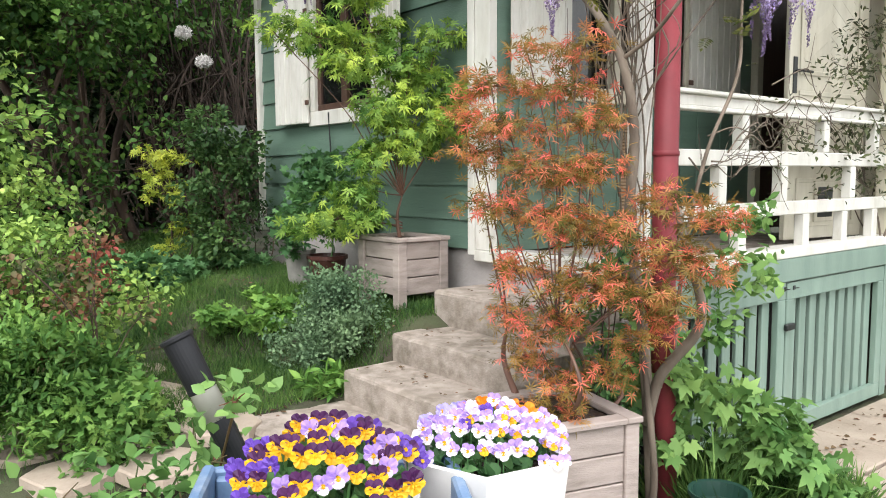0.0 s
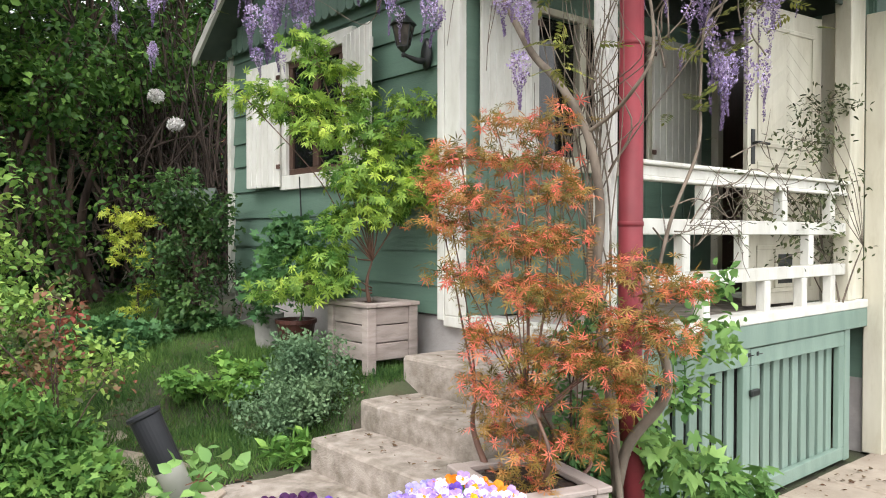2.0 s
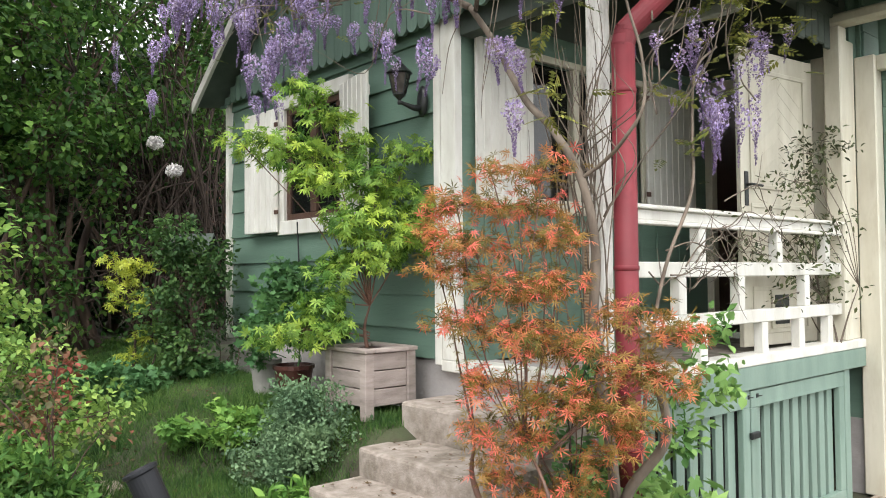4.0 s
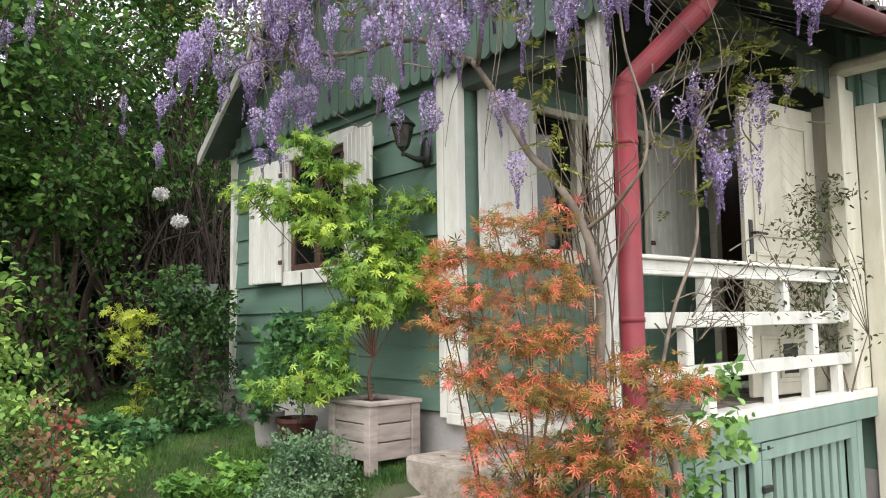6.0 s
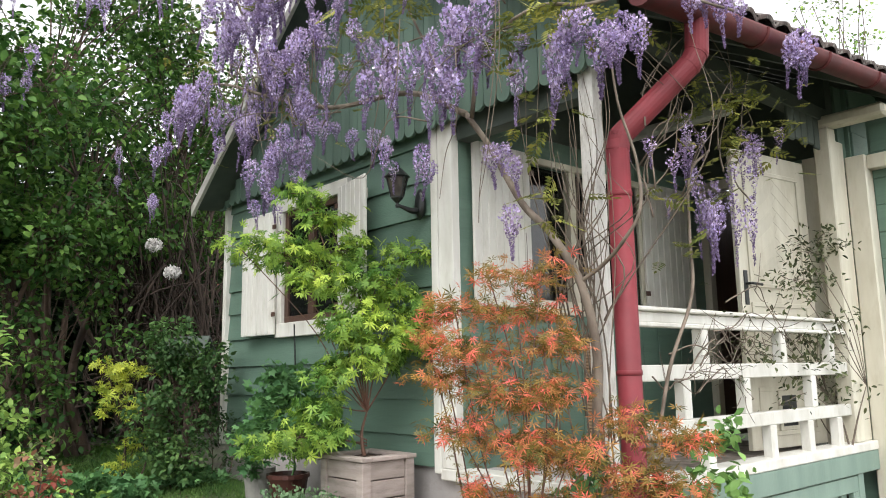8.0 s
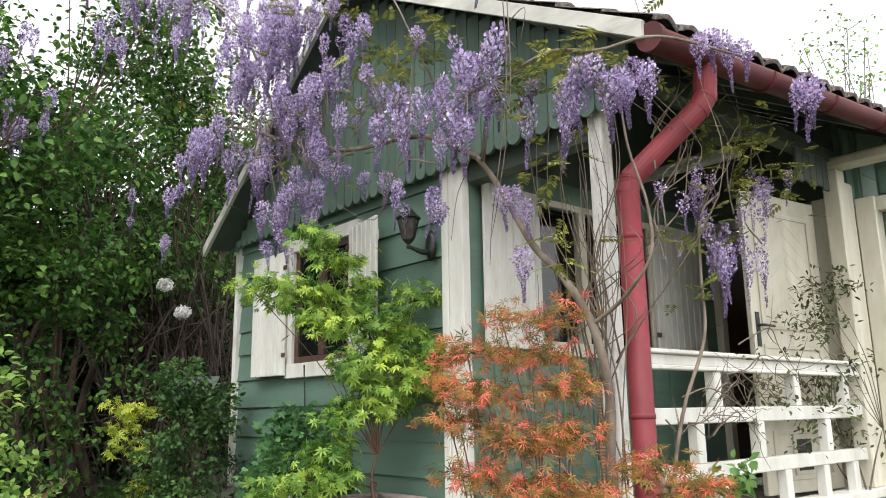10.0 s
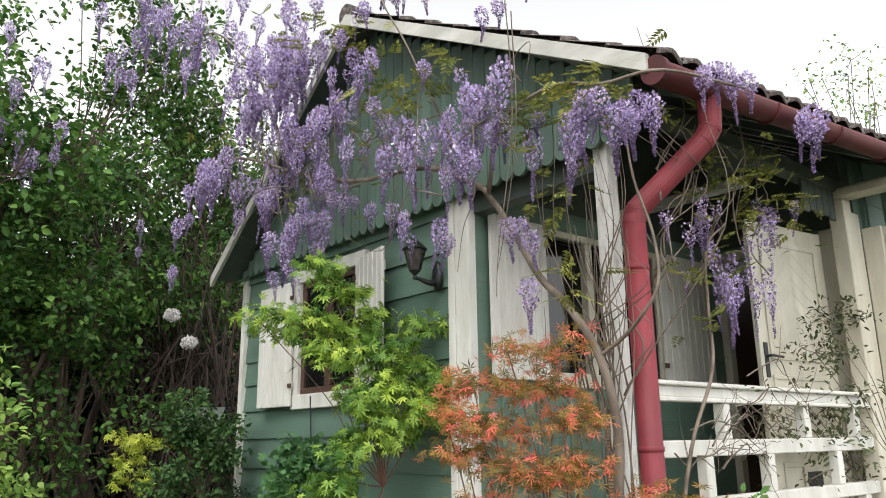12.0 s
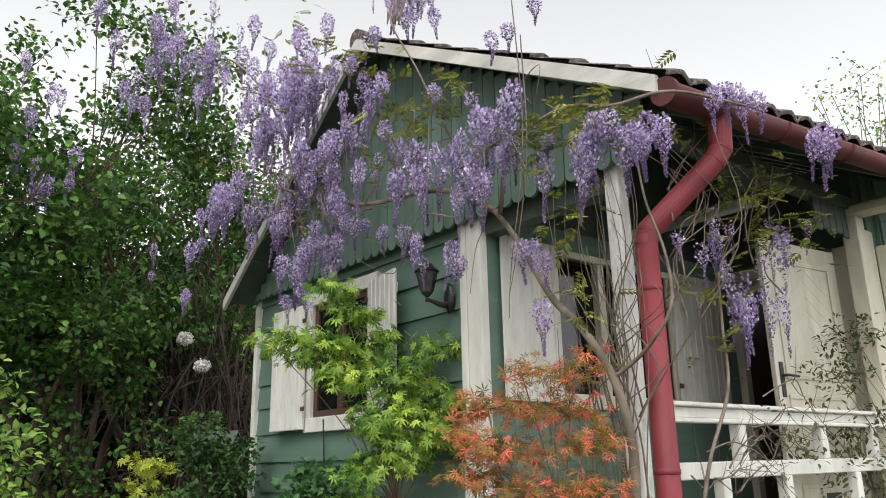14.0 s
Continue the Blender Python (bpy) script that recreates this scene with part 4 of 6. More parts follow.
red_blobs = [(-0.11, 0, 1.44, 0.09), (0.10, 0, 1.44, 0.12), (-0.25, 0, 1.31, 0.14), (0.0, 0, 1.29, 0.16), (-0.37, 0, 1.2, 0.1),
             (-0.18, -0.05, 1.15, 0.17), (0.10, 0, 1.16, 0.15), (-0.29, 0, 1.05, 0.13), (-0.06, -0.1, 0.98, 0.19), (0.17, 0, 0.99, 0.12),
             (-0.24, -0.05, 0.84, 0.13), (0.0, -0.1, 0.80, 0.17), (0.17, -0.1, 0.74, 0.16), (0.43, -0.05, 0.86, 0.13), (0.60, 0, 0.79, 0.13),
             (0.42, -0.1, 0.66, 0.15), (0.55, -0.05, 0.60, 0.12), (-0.15, -0.1, 0.60, 0.13), (0.10, -0.12, 0.54, 0.16), (0.33, -0.1, 0.5, 0.14),
             (-0.03, -0.1, 0.38, 0.15), (0.30, -0.1, 0.33, 0.10)]
plant("red_maple", (PB[0] - 0.02, PB[1], PB[2] + 0.41), "cut-leaved Japanese maple with orange and red leaves in a planter", "tree", red_blobs, FINE, 4300, 0.043,
      L_RED, REDBARK, 0.34, 0.012, 4, 0.26, 0.15, 7, 0.085, 0.05, 0.0028, stem_bow=0.12, outn=0.25)
red_low = [(-0.12, 0, 0.24, 0.10), (0.02, -0.05, 0.16, 0.11), (0.18, 0, 0.52, 0.08), (-0.2, 0, 0.42, 0.08), (0.40, 0, 0.42, 0.1), (-0.08, -0.1, 0.05, 0.07), (0.08, -0.12, 0.05, 0.06), (0.2, -0.05, 0.2, 0.08)]
plant("red_maple", (PB[0] + 0.04, PB[1] - 0.02, PB[2] + 0.41), "low cut-leaved maple shoots with orange-red leaves in a planter", "tree", red_low, FINE, 800, 0.042,
      L_RED, REDBARK, 0.12, 0.008, 2, 0.3, 0.15, 7, 0.08, 0.05, 0.0025)
# ---- shrubs round the lawn ----
def heap(n, ru, rv, w0, w1, r, seed, thin=1.0):
    """Foliage blobs in a rough ellipse ru x rv from height w0 to w1, of radius about r."""
    q = np.random.default_rng(seed)
    rows = []
    for _ in range(n):
        w = w0 + (w1 - w0) * q.random()
        k = 1 - thin * abs(2 * (w - w0) / (w1 - w0) - 0.9) ** 2 * 0.5
        a, m = q.random() * 6.283, q.random() ** 0.6
        rows.append((ru * k * m * math.cos(a), rv * k * m * math.sin(a), w, r * (0.6 + 0.8 * q.random())))
    return rows


def at(az, d, dz=0.0):
    x, y = out(az, d)
    return (x, y, ground_z(x, y) + dz)


# far dark mass, its leaves blackened for the shade within, and tall lilacs
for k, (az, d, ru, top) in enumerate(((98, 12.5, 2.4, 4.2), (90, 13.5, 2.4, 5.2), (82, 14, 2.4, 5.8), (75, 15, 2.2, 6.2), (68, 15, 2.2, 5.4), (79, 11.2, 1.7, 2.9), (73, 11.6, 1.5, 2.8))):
    plant("hedge_tree", at(az, d), "dense conifer-like tree behind the lawn, its leaves darkened for inner shade", "tree", heap(26, ru, 0.8, 0.1, top, 0.75, 20 + k), OVATE, 9500, 0.13, L_DARK, DBARK, 1.4, 0.07, 2, 0.9, spray=10, spray_len=0.35, twig_r=0.006)
lil = [(75, 9.0, 1.6, 6.2, 11), (82, 8.2, 1.4, 4.6, 12), (90, 7.2, 1.3, 4.4, 13), (70, 10.2, 1.2, 6.2, 14), (66.5, 11.5, 1.0, 5.0, 15)]
for k, (az, d, ru, top, sd) in enumerate(lil):
    plant("lilac_bush", at(az, d), "tall old lilac with many grey-brown stems and heart-shaped leaves", "tree", heap(40, ru, 0.9, 2.1 if k in (0, 3, 4) else 2.3, top, 0.48, sd, 0.6),
          OVATE, 8000, 0.08, L_LILAC, DBARK, 2.7, 0.05 if k == 0 else 0.03, 8, 0.8, 0.3, 8, 0.22, 0.1, 0.006, stem_bow=0.35, group="lilacs")
plant("lilac_bush", at(77, 8.0), "low green suckers at the foot of the lilac", "shrub", heap(34, 1.5, 0.7, 0.2, 2.5, 0.24, 41), OVATE, 3400, 0.07, L_LILAC, DBARK, 0.8, 0.015, 6, 0.9, 0.3, 8, 0.18)
# tangle of dark bare stems beside the house
tg = thing("bare_vine_tangle", at(67.5, 9.0), "dark leafless tangle of old climbing stems", "climber")
for k in range(150):
    g = Geo()
    x0, y0 = out(64.5 + 9 * rng.random(), 8.3 + 1.6 * rng.random())
    x1, y1 = out(64.5 + 9 * rng.random(), 8.3 + 1.6 * rng.random())
    z0, z1 = 0.9 + 1.0 * rng.random(), 1.2 + 2.6 * rng.random()
    pth = smooth_path([(x0, y0, z0), ((x0 + x1) / 2, y0, z0 + 0.7 * rng.random()), ((x0 * 0.4 + x1 * 0.6), y1, z1 + 0.5 * rng.random()), (x1, y1, z1 - 0.4 * rng.random())], 5)
    tube(g, pth, [0.013 * (1.2 - 0.8 * i / len(pth)) * (0.5 + rng.random()) for i in range(len(pth))], 5)
    part("stem", g, TANGLE, tg, smooth=True)

# white lilac trusses
WFL = mat("white_lilac_petals", (0.80, 0.78, 0.76), (0.65, 0.62, 0.62), 0.6, 30, 3, trans=0.3)
for az, d, z in ((69.9, 8.0, 2.95), (68.6, 8.0, 2.68)):
    x, y = out(az, d)
    th = thing("white_lilac_flower", (x, y, z), "small white lilac truss among the leaves", "flower", "white lilac trusses")
    C = np.array([x, y, z]) + unit(420) * rng.random((420, 1)) ** 0.5 * np.array([0.085, 0.085, 0.065])
    scatter("petals", ROUND, C, unit(420), unit(420), 0.018 + 0.008 * rng.random(420), WFL, th)
# rose shrub at the house corner, berberis, perennials
plant("rose_bush", at(67.6, 6.55), "upright dark green rose bush at the house corner", "shrub", heap(30, 0.30, 0.25, 0.1, 1.22, 0.14, 51, 0.5), OVATE, 4200, 0.047, L_ROSE, DBARK, 0.5, 0.012, 5, 0.9, 0.2, 8, 0.09)
plant("rose_bush", at(65.4, 6.7), "thin dark green rose shoots against the white corner board", "shrub", heap(10, 0.16, 0.1, 0.1, 0.8, 0.09, 52, 0.3), NARROW, 420, 0.05, L_ROSE, DBARK, 0.3, 0.006, 3, 0.9, 0.2, 6, 0.09)
plant("yellow_maple", at(71.6, 6.9), "small yellow-leaved maple beside the rose bush", "tree", [(0, 0, 1.0, 0.12), (-0.12, 0, 1.02, 0.09), (0.1, 0, 0.92, 0.12), (-0.02, 0, 0.8, 0.15), (0.12, 0, 0.65, 0.12), (-0.1, 0, 0.62, 0.1), (0.14, 0, 0.4, 0.13), (0.08, 0, 0.2, 0.12)],
      MAPLE, 420, 0.055, L_YELLOW, DBARK, 0.4, 0.008, 3, 0.6, 0.3, 8, 0.1)
plant("catmint", at(60.2, 4.45, -0.02), "rounded grey-green catmint clump beside the steps", "perennial", heap(46, 0.33, 0.25, 0.06, 0.48, 0.10, 61, 0.8), OVATE, 11500, 0.025, L_CAT, L_CAT, 0.1, 0.004, 9, 0.9, -0.3, 9, 0.06, 0.3, 0.0016, upright=1.2)
plant("lawn_perennial", at(66.0, 5.0), "low leafy green perennial at the lawn's edge", "perennial", heap(18, 0.36, 0.2, 0.05, 0.24, 0.09, 63), HAND, 1100, 0.05, L_MINT, L_MINT, 0.08, 0.004, 5, 0.7, 0.1, 7, 0.07)
plant("lawn_perennial", at(72, 6.4), "low leafy green perennial at the foot of the shrubs", "perennial", heap(24, 0.9, 0.3, 0.02, 0.25, 0.13, 64), HAND, 1500, 0.06, L_GER, L_GER, 0.08, 0.004, 5, 0.7, 0.1, 7, 0.07)
plant("lawn_perennial", at(80, 6.6), "low leafy green perennial at the foot of the shrubs", "perennial", heap(24, 1.2, 0.4, 0.02, 0.4, 0.16, 65), OVATE, 1800, 0.07, L_LILAC, L_GER, 0.08, 0.004, 5, 0.7, 0.1, 7, 0.09)
# geranium in its pots by the wall
CLAY = mat("brown_glazed_pot", (0.075, 0.024, 0.018), (0.05, 0.018, 0.014), 0.4, 8, 4, 0.1, 40)
STONE = mat("pale_stone_pot", (0.36, 0.35, 0.32), (0.27, 0.26, 0.24), 0.8, 10, 6, 0.3, 50)


def flower_pot(x, y, z, r, h, material, label):
    th = thing("flower_pot", (x, y, z), label, "pot")
    M = Matrix.Translation((x, y, z))
    part("body", lathe(Geo(), [(0, 0), (r * 0.72, 0), (r * 0.95, h * 0.88), (r * 1.03, h * 0.89), (r * 1.03, h), (r * 0.92, h), (r * 0.88, h * 0.86), (0, h * 0.84)], M, 24), material, th, smooth=False)
    part("soil", lathe(Geo(), [(r * 0.9, h * 0.87), (r * 0.4, h * 0.9), (0, h * 0.91)], M, 16), SOIL, th)
    return th


gx, gy = out(60.3, 5.42)
flower_pot(gx, gy, ground_z(gx, gy), 0.14, 0.24, CLAY, "brown glazed flower pot by the green wall")
sx_, sy_ = out(62.3, 5.62)
flower_pot(sx_, sy_, ground_z(sx_, sy_), 0.11, 0.27, STONE, "pale grey stone pot by the green wall")
plant("geranium", (gx, gy, ground_z(gx, gy) + 0.2), "bushy green geranium in a pot against the wall", "perennial",
      [(-0.1, 0, 0.5, 0.16), (0.1, 0, 0.5, 0.15), (-0.2, 0, 0.32, 0.15), (0.02, -0.05, 0.3, 0.18), (0.2, 0, 0.25, 0.14), (-0.24, 0, 0.12, 0.12), (0, 0, 0.65, 0.12), (-0.12, 0.02, 0.68, 0.1)], HAND, 1500, 0.048, L_GER, L_GER, 0.15, 0.006, 4, 0.8, 0.1, 6, 0.09)
# roses and leafy perennials at the lawn's other side
plant("rose_bush", at(79.6, 4.3), "loose rose bush with bright young leaves", "shrub", heap(34, 0.60, 0.4, 0.1, 0.88, 0.15, 71), OVATE, 5600, 0.04, L_LIME, DBARK, 0.4, 0.008, 7, 0.8, 0.2, 7, 0.11)
plant("rose_bush", at(77.3, 3.75), "rose bush with bronze-red young shoots", "shrub", heap(12, 0.3, 0.22, 0.40, 0.95, 0.09, 72), OVATE, 800, 0.034, L_BRONZE, DBARK, 0.4, 0.007, 5, 0.8, 0.2, 6, 0.1)
plant("rose_bush", at(85.0, 4.7), "tall rose shoots with fresh leaves", "shrub", heap(24, 0.36, 0.3, 1.0, 2.2, 0.16, 73), OVATE, 2300, 0.05, L_LIME, DBARK, 0.9, 0.008, 5, 0.8, 0.2, 7, 0.13)
plant("border_perennial", at(80.6, 3.7), "leafy upright perennial with rosettes at the path", "perennial", heap(46, 0.40, 0.25, 0.04, 0.55, 0.09, 74), NARROW, 6200, 0.052, L_PER, L_PER, 0.15, 0.005, 8, 0.8, -0.1, 8, 0.08, upright=1.0)
plant("border_perennial", at(76.0, 3.55), "low lobed-leaved perennial at the path", "perennial", heap(30, 0.30, 0.25, 0.02, 0.24, 0.09, 75), HAND, 1900, 0.042, L_PER, L_PER, 0.08, 0.004, 6, 0.8, 0, 7, 0.07)
plant("rose_seedling", at(72.5, 1.75), "young rose with pale leaves and reddish shoot tips", "shrub", [(-0.2, 0, 0.88, 0.07), (-0.05, 0, 0.9, 0.08), (0.08, 0.05, 0.96, 0.08), (0.17, 0.1, 1.04, 0.07), (0.08, 0, 0.82, 0.08), (-0.12, 0, 0.78, 0.06), (-0.28, 0, 0.8, 0.05)], OVATE, 210, 0.042, L_HOP, L_BRONZE, 0.6, 0.006, 3, 0.8, 0.2, 5, 0.08)
# hop and other climbers by the gate
plant("hop_plant", at(33, 3.55, 0.0), "sprawling hop with soft lobed leaves before the gate", "climber",
      [(-0.30, 0, 0.75, 0.12), (-0.22, 0, 0.95, 0.1), (-0.3, 0, 0.5, 0.14), (-0.12, 0, 0.72, 0.12), (-0.02, 0, 0.62, 0.13), (-0.1, 0, 0.4, 0.13), (0.12, 0, 0.55, 0.14), (0.28, 0, 0.5, 0.13), (0.38, 0, 0.38, 0.13), (0.5, 0, 0.3, 0.12), (0.22, 0, 0.36, 0.12), (0.62, 0, 0.18, 0.1), (-0.28, 0, 1.1, 0.07)],
      HAND, 740, 0.075, L_HOP, L_HOP, 0.5, 0.006, 4, 0.7, 0.5, 5, 0.12)
plant("peony", (-2.12, 3.35, 0.75), "pale green divided leaves pushing through the railing", "perennial", [(0.1, 0, 0.55, 0.1), (0.18, 0, 0.62, 0.1), (0.14, 0, 0.42, 0.1), (0.06, 0, 0.3, 0.1), (0.2, 0, 0.3, 0.09), (0.04, 0, 0.12, 0.1), (0.0, 0, 0.0, 0.1)], OVATE, 320, 0.06, L_HOP, L_HOP, 0.3, 0.005, 3, 0.8, 0.2, 6, 0.09)
plant("climbing_rose", (-2.23, 5.56, 1.13), "climbing rose with small dark leaves on the porch railing", "climber",
      [(-0.1, -0.07, 1.38, 0.16), (-0.16, -0.22, 1.30, 0.14), (-0.01, 0.19, 1.39, 0.08), (-0.25, -0.46, 1.09, 0.15), (-0.18, -0.27, 1.08, 0.15), (-0.09, -0.02, 1.14, 0.13), (-0.03, 0.13, 0.83, 0.16), (0.05, 0.35, 0.77, 0.13), (-0.14, -0.18, 0.78, 0.15), (-0.25, -0.46, 0.71, 0.15), (-0.36, -0.76, 0.86, 0.06), (-0.47, -1.04, 0.78, 0.06), (-0.44, -0.96, 0.61, 0.13), (-0.54, -1.22, 0.70, 0.09), (-0.55, -1.26, 0.49, 0.08), (-0.28, -0.55, 0.52, 0.14), (-0.14, -0.18, 0.52, 0.15), (-0.11, -0.08, 0.34, 0.14), (-0.01, 0.18, 0.28, 0.13), (-0.38, -0.80, 0.30, 0.09), (-0.65, -1.53, 0.77, 0.06)],
      NARROW, 1350, 0.045, L_CLIMB, VINE, 0.35, 0.006, 4, 0.7, 0.3, 6, 0.12, twig_r=0.003, stem_bow=0.3)

plant("rose_seedling", at(68.0, 1.6), "young rose with pale leaves and reddish shoot tips", "shrub", [(-0.02, 0, 0.98, 0.07), (0.03, 0, 1.1, 0.06), (-0.08, 0, 0.9, 0.08), (0.05, 0, 0.92, 0.06), (-0.15, 0, 0.95, 0.05)], OVATE, 120, 0.042, L_HOP, L_BRONZE, 0.6, 0.005, 2, 0.8, 0.2, 5, 0.08)
plant("ivy", (-2.22, 2.62, 0.25), "dark glossy ivy at the foot of the porch post", "climber", [(0, 0, 0.35, 0.13), (0.02, 0, 0.55, 0.12), (-0.08, 0, 0.7, 0.1), (0.08, 0, 0.75, 0.1), (0.1, 0, 0.5, 0.1), (0.12, 0, 0.2, 0.12), (0.0, 0, 0.9, 0.08), (0.1, 0, 1.0, 0.08)], OVATE, 700, 0.045, L_GER, DBARK, 0.3, 0.006, 3, 0.8, 0.3, 7, 0.09)
plant("low_herb", at(60.5, 3.95), "dandelion-like herb at the edge of the steps", "perennial", heap(8, 0.14, 0.1, 0.02, 0.12, 0.06, 81), NARROW, 160, 0.08, L_MINT, L_MINT, 0.05, 0.003, 3, 0.6, 0, 6, 0.06)

plant("young_tree", at(21.0, 13), "thin young tree with sparse leaves behind the roof", "tree", heap(22, 0.8, 0.6, 4.4, 6.9, 0.28, 91), OVATE, 620, 0.06, L_LIME, DBARK, 3.6, 0.03, 3, 0.9, 0.3, 6, 0.25, 0.1, 0.006)
plant("rose_bush", at(82.3, 4.7), "loose rose bush with bright young leaves", "shrub", heap(22, 0.42, 0.35, 0.4, 1.3, 0.16, 76), OVATE, 3000, 0.044, L_LIME, DBARK, 0.5, 0.008, 6, 0.8, 0.2, 7, 0.11)
# ---- wisteria ----
PETAL = mat("lilac_wisteria_petal", (0.67, 0.555, 0.75), (0.38, 0.28, 0.52), 0.6, 14, 3, island=0.65, trans=0.35)
BUD = mat("violet_wisteria_bud", (0.31, 0.22, 0.40), (0.16, 0.115, 0.22), 0.6, 14, 3, island=0.45, trans=0.25)
FLORET = (np.array([(0, 0, 0), (0.42, 0.35, 0.12), (0.34, 0.85, 0.22), (0, 0.98, 0.14), (-0.34, 0.85, 0.22), (-0.42, 0.35, 0.12),
                    (0, -0.02, 0.02), (0.2, 0.12, 0.42), (0, 0.08, 0.75), (-0.2, 0.12, 0.42)]), [(0, 1, 2, 3), (0, 3, 4, 5), (6, 7, 8, 9)])


def raceme(name, n, r0, material, bud, seed):
    """A hanging flower cluster one unit long, from z = 0 down: open florets above, a thinning tail of buds below, on one stalk."""
    q = np.random.default_rng(seed)
    s = q.random(n) ** (0.95 if bud < 0.65 else 0.75)
    full = np.clip((0.62 - s) / 0.25, 0, 1)
    rad = r0 * (0.42 + 0.58 * np.clip(s / 0.18, 0, 1)) * (0.32 * (1.05 - s) / 0.5 + 0.68 * full) * (0.45 + 0.65 * q.random(n))
    a = q.random(n) * 6.283
    bend = 0.06 * np.sin(3 * s + seed)
    C = np.stack([rad * np.cos(a) + bend, rad * np.sin(a), -s - 0.02 * q.random(n)], 1)
    A = np.stack([np.cos(a) * 0.6, np.sin(a) * 0.6, 0.5 + 0.3 * q.normal(size=n)], 1) + 0.35 * q.normal(size=(n, 3))
    Nn = np.stack([np.cos(a), np.sin(a), -0.1 + 0 * a], 1) + 0.4 * q.normal(size=(n, 3))
    S = (0.03 + 0.026 * full) * (0.7 + 0.55 * q.random(n))
    ob = scatter(name, FLORET, C, A, Nn, S, material)
    me = ob.data
    me.materials.append(BUD)
    me.polygons.foreach_set("material_index", np.repeat((s > 0.5 + 0.15 * q.normal(size=n)).astype(np.int32), len(FLORET[1])))
    bpy.data.objects.remove(ob)
    return me


FULL = [raceme("blossom", 430, 0.15, PETAL, 0.6, k) for k in range(6)]
SPARSE = [raceme("blossom", 150, 0.10, PETAL, 0.7, 10 + k) for k in range(4)]
wist = thing("wisteria", (-1.98, 2.68, 0.05), "old wisteria in bloom with hanging lilac flower clusters over the gable", "climber")


def cluster(x, y, z, ln, kind=None):
    me = (kind or FULL)[int(rng.integers(len(kind or FULL)))]
    w = ln * (0.60 + 0.34 * rng.random())
    if ln < 0.26:
        w = 0.5 * (w + 0.26)
    M = Matrix.Translation((x, y, z)) @ Euler((float(rng.normal() * 0.06), float(rng.normal() * 0.06), float(rng.random() * 6.28))).to_matrix().to_4x4() @ Matrix.Diagonal((w, w, ln, 1))
    part("blossom", me, PETAL, wist, m=M)


FRONT = [(-3.96, 3.78, 0.41), (-3.44, 3.66, 0.24), (-3.51, 4.01, 0.29), (-2.96, 3.70, 0.19), (-2.49, 3.79, 0.18), (-2.40, 3.49, 0.45), (-2.59, 3.41, 0.35),
         (-2.69, 3.48, 0.39), (-3.16, 3.42, 0.48), (-3.01, 3.38, 0.43), (-3.28, 3.30, 0.35), (-2.73, 3.19, 0.35), (-2.58, 3.07, 0.31), (-3.75, 3.53, 0.39),
         (-4.01, 3.42, 0.33), (-3.67, 3.10, 0.20), (-3.86, 3.19, 0.18), (-3.35, 3.00, 0.22), (-3.17, 2.90, 0.28), (-2.89, 2.80, 0.26), (-3.11, 3.25, 0.37),
         (-2.83, 3.09, 0.32), (-3.38, 3.55, 0.30), (-2.77, 3.36, 0.33), (-2.48, 3.19, 0.25)]
RIGHT = [(-2.12, 3.15, 0.42), (-2.06, 2.97, 0.28), (-1.92, 3.14, 0.30), (-1.83, 3.07, 0.32), (-1.76, 3.02, 0.22), (-1.65, 3.05, 0.26), (-2.40, 2.69, 0.21),
         (-2.27, 2.60, 0.18), (-2.34, 2.40, 0.25), (-2.25, 3.18, 0.13), (-1.97, 3.07, 0.28), (-1.72, 3.02, 0.19), (-1.87, 3.14, 0.25)]
LEFT = [(-3.87, 4.30, 0.23), (-4.41, 4.51, 0.38), (-4.76, 4.62, 0.45), (-5.14, 4.64, 0.43), (-4.92, 4.35, 0.49), (-4.53, 3.93, 0.45), (-4.21, 3.90, 0.35),
        (-4.34, 3.53, 0.31), (-5.56, 4.66, 0.45), (-5.28, 4.15, 0.33), (-4.01, 4.11, 0.27), (-4.12, 3.62, 0.34), (-4.64, 4.29, 0.43), (-4.48, 4.36, 0.38),
        (-5.21, 4.37, 0.42), (-4.79, 3.98, 0.39), (-3.93, 3.91, 0.30), (-3.66, 3.97, 0.22)]
LOW = [(-6.02, 3.98, 0.41), (-5.67, 3.92, 0.48), (-5.32, 3.72, 0.32), (-4.82, 3.49, 0.29), (-4.53, 3.12, 0.39), (-4.70, 3.12, 0.32), (-4.34, 3.12, 0.23),
       (-4.43, 2.87, 0.23), (-4.67, 2.83, 0.20), (-3.94, 3.09, 0.21), (-7.47, 3.87, 0.30), (-6.39, 3.61, 0.31), (-6.50, 3.22, 0.26), (-7.64, 3.62, 0.18),
       (-5.85, 4.00, 0.45), (-6.13, 3.91, 0.31), (-4.23, 3.17, 0.22)]
for row, y, spread, extra in ((FRONT, 2.38, 0.08, 0.5), (RIGHT, 2.42, 0.06, 0.35), (LEFT, 2.42, 0.17, 2.4), (LOW, 2.36, 0.12, 0.8)):
    for x, z, ln in row:
        cluster(x, y + float(rng.normal() * 0.04), z, ln)
        for _ in range(int(extra + rng.random())):
            k = 1 + float(rng.normal() * 0.03)
            cluster((x + float(rng.normal() * spread)) * k, y * k + 0.05, EZ + (z - EZ + float(rng.normal() * spread)) * k, ln * (0.6 + 0.4 * rng.random()), FULL if rng.random() < 0.7 else SPARSE)
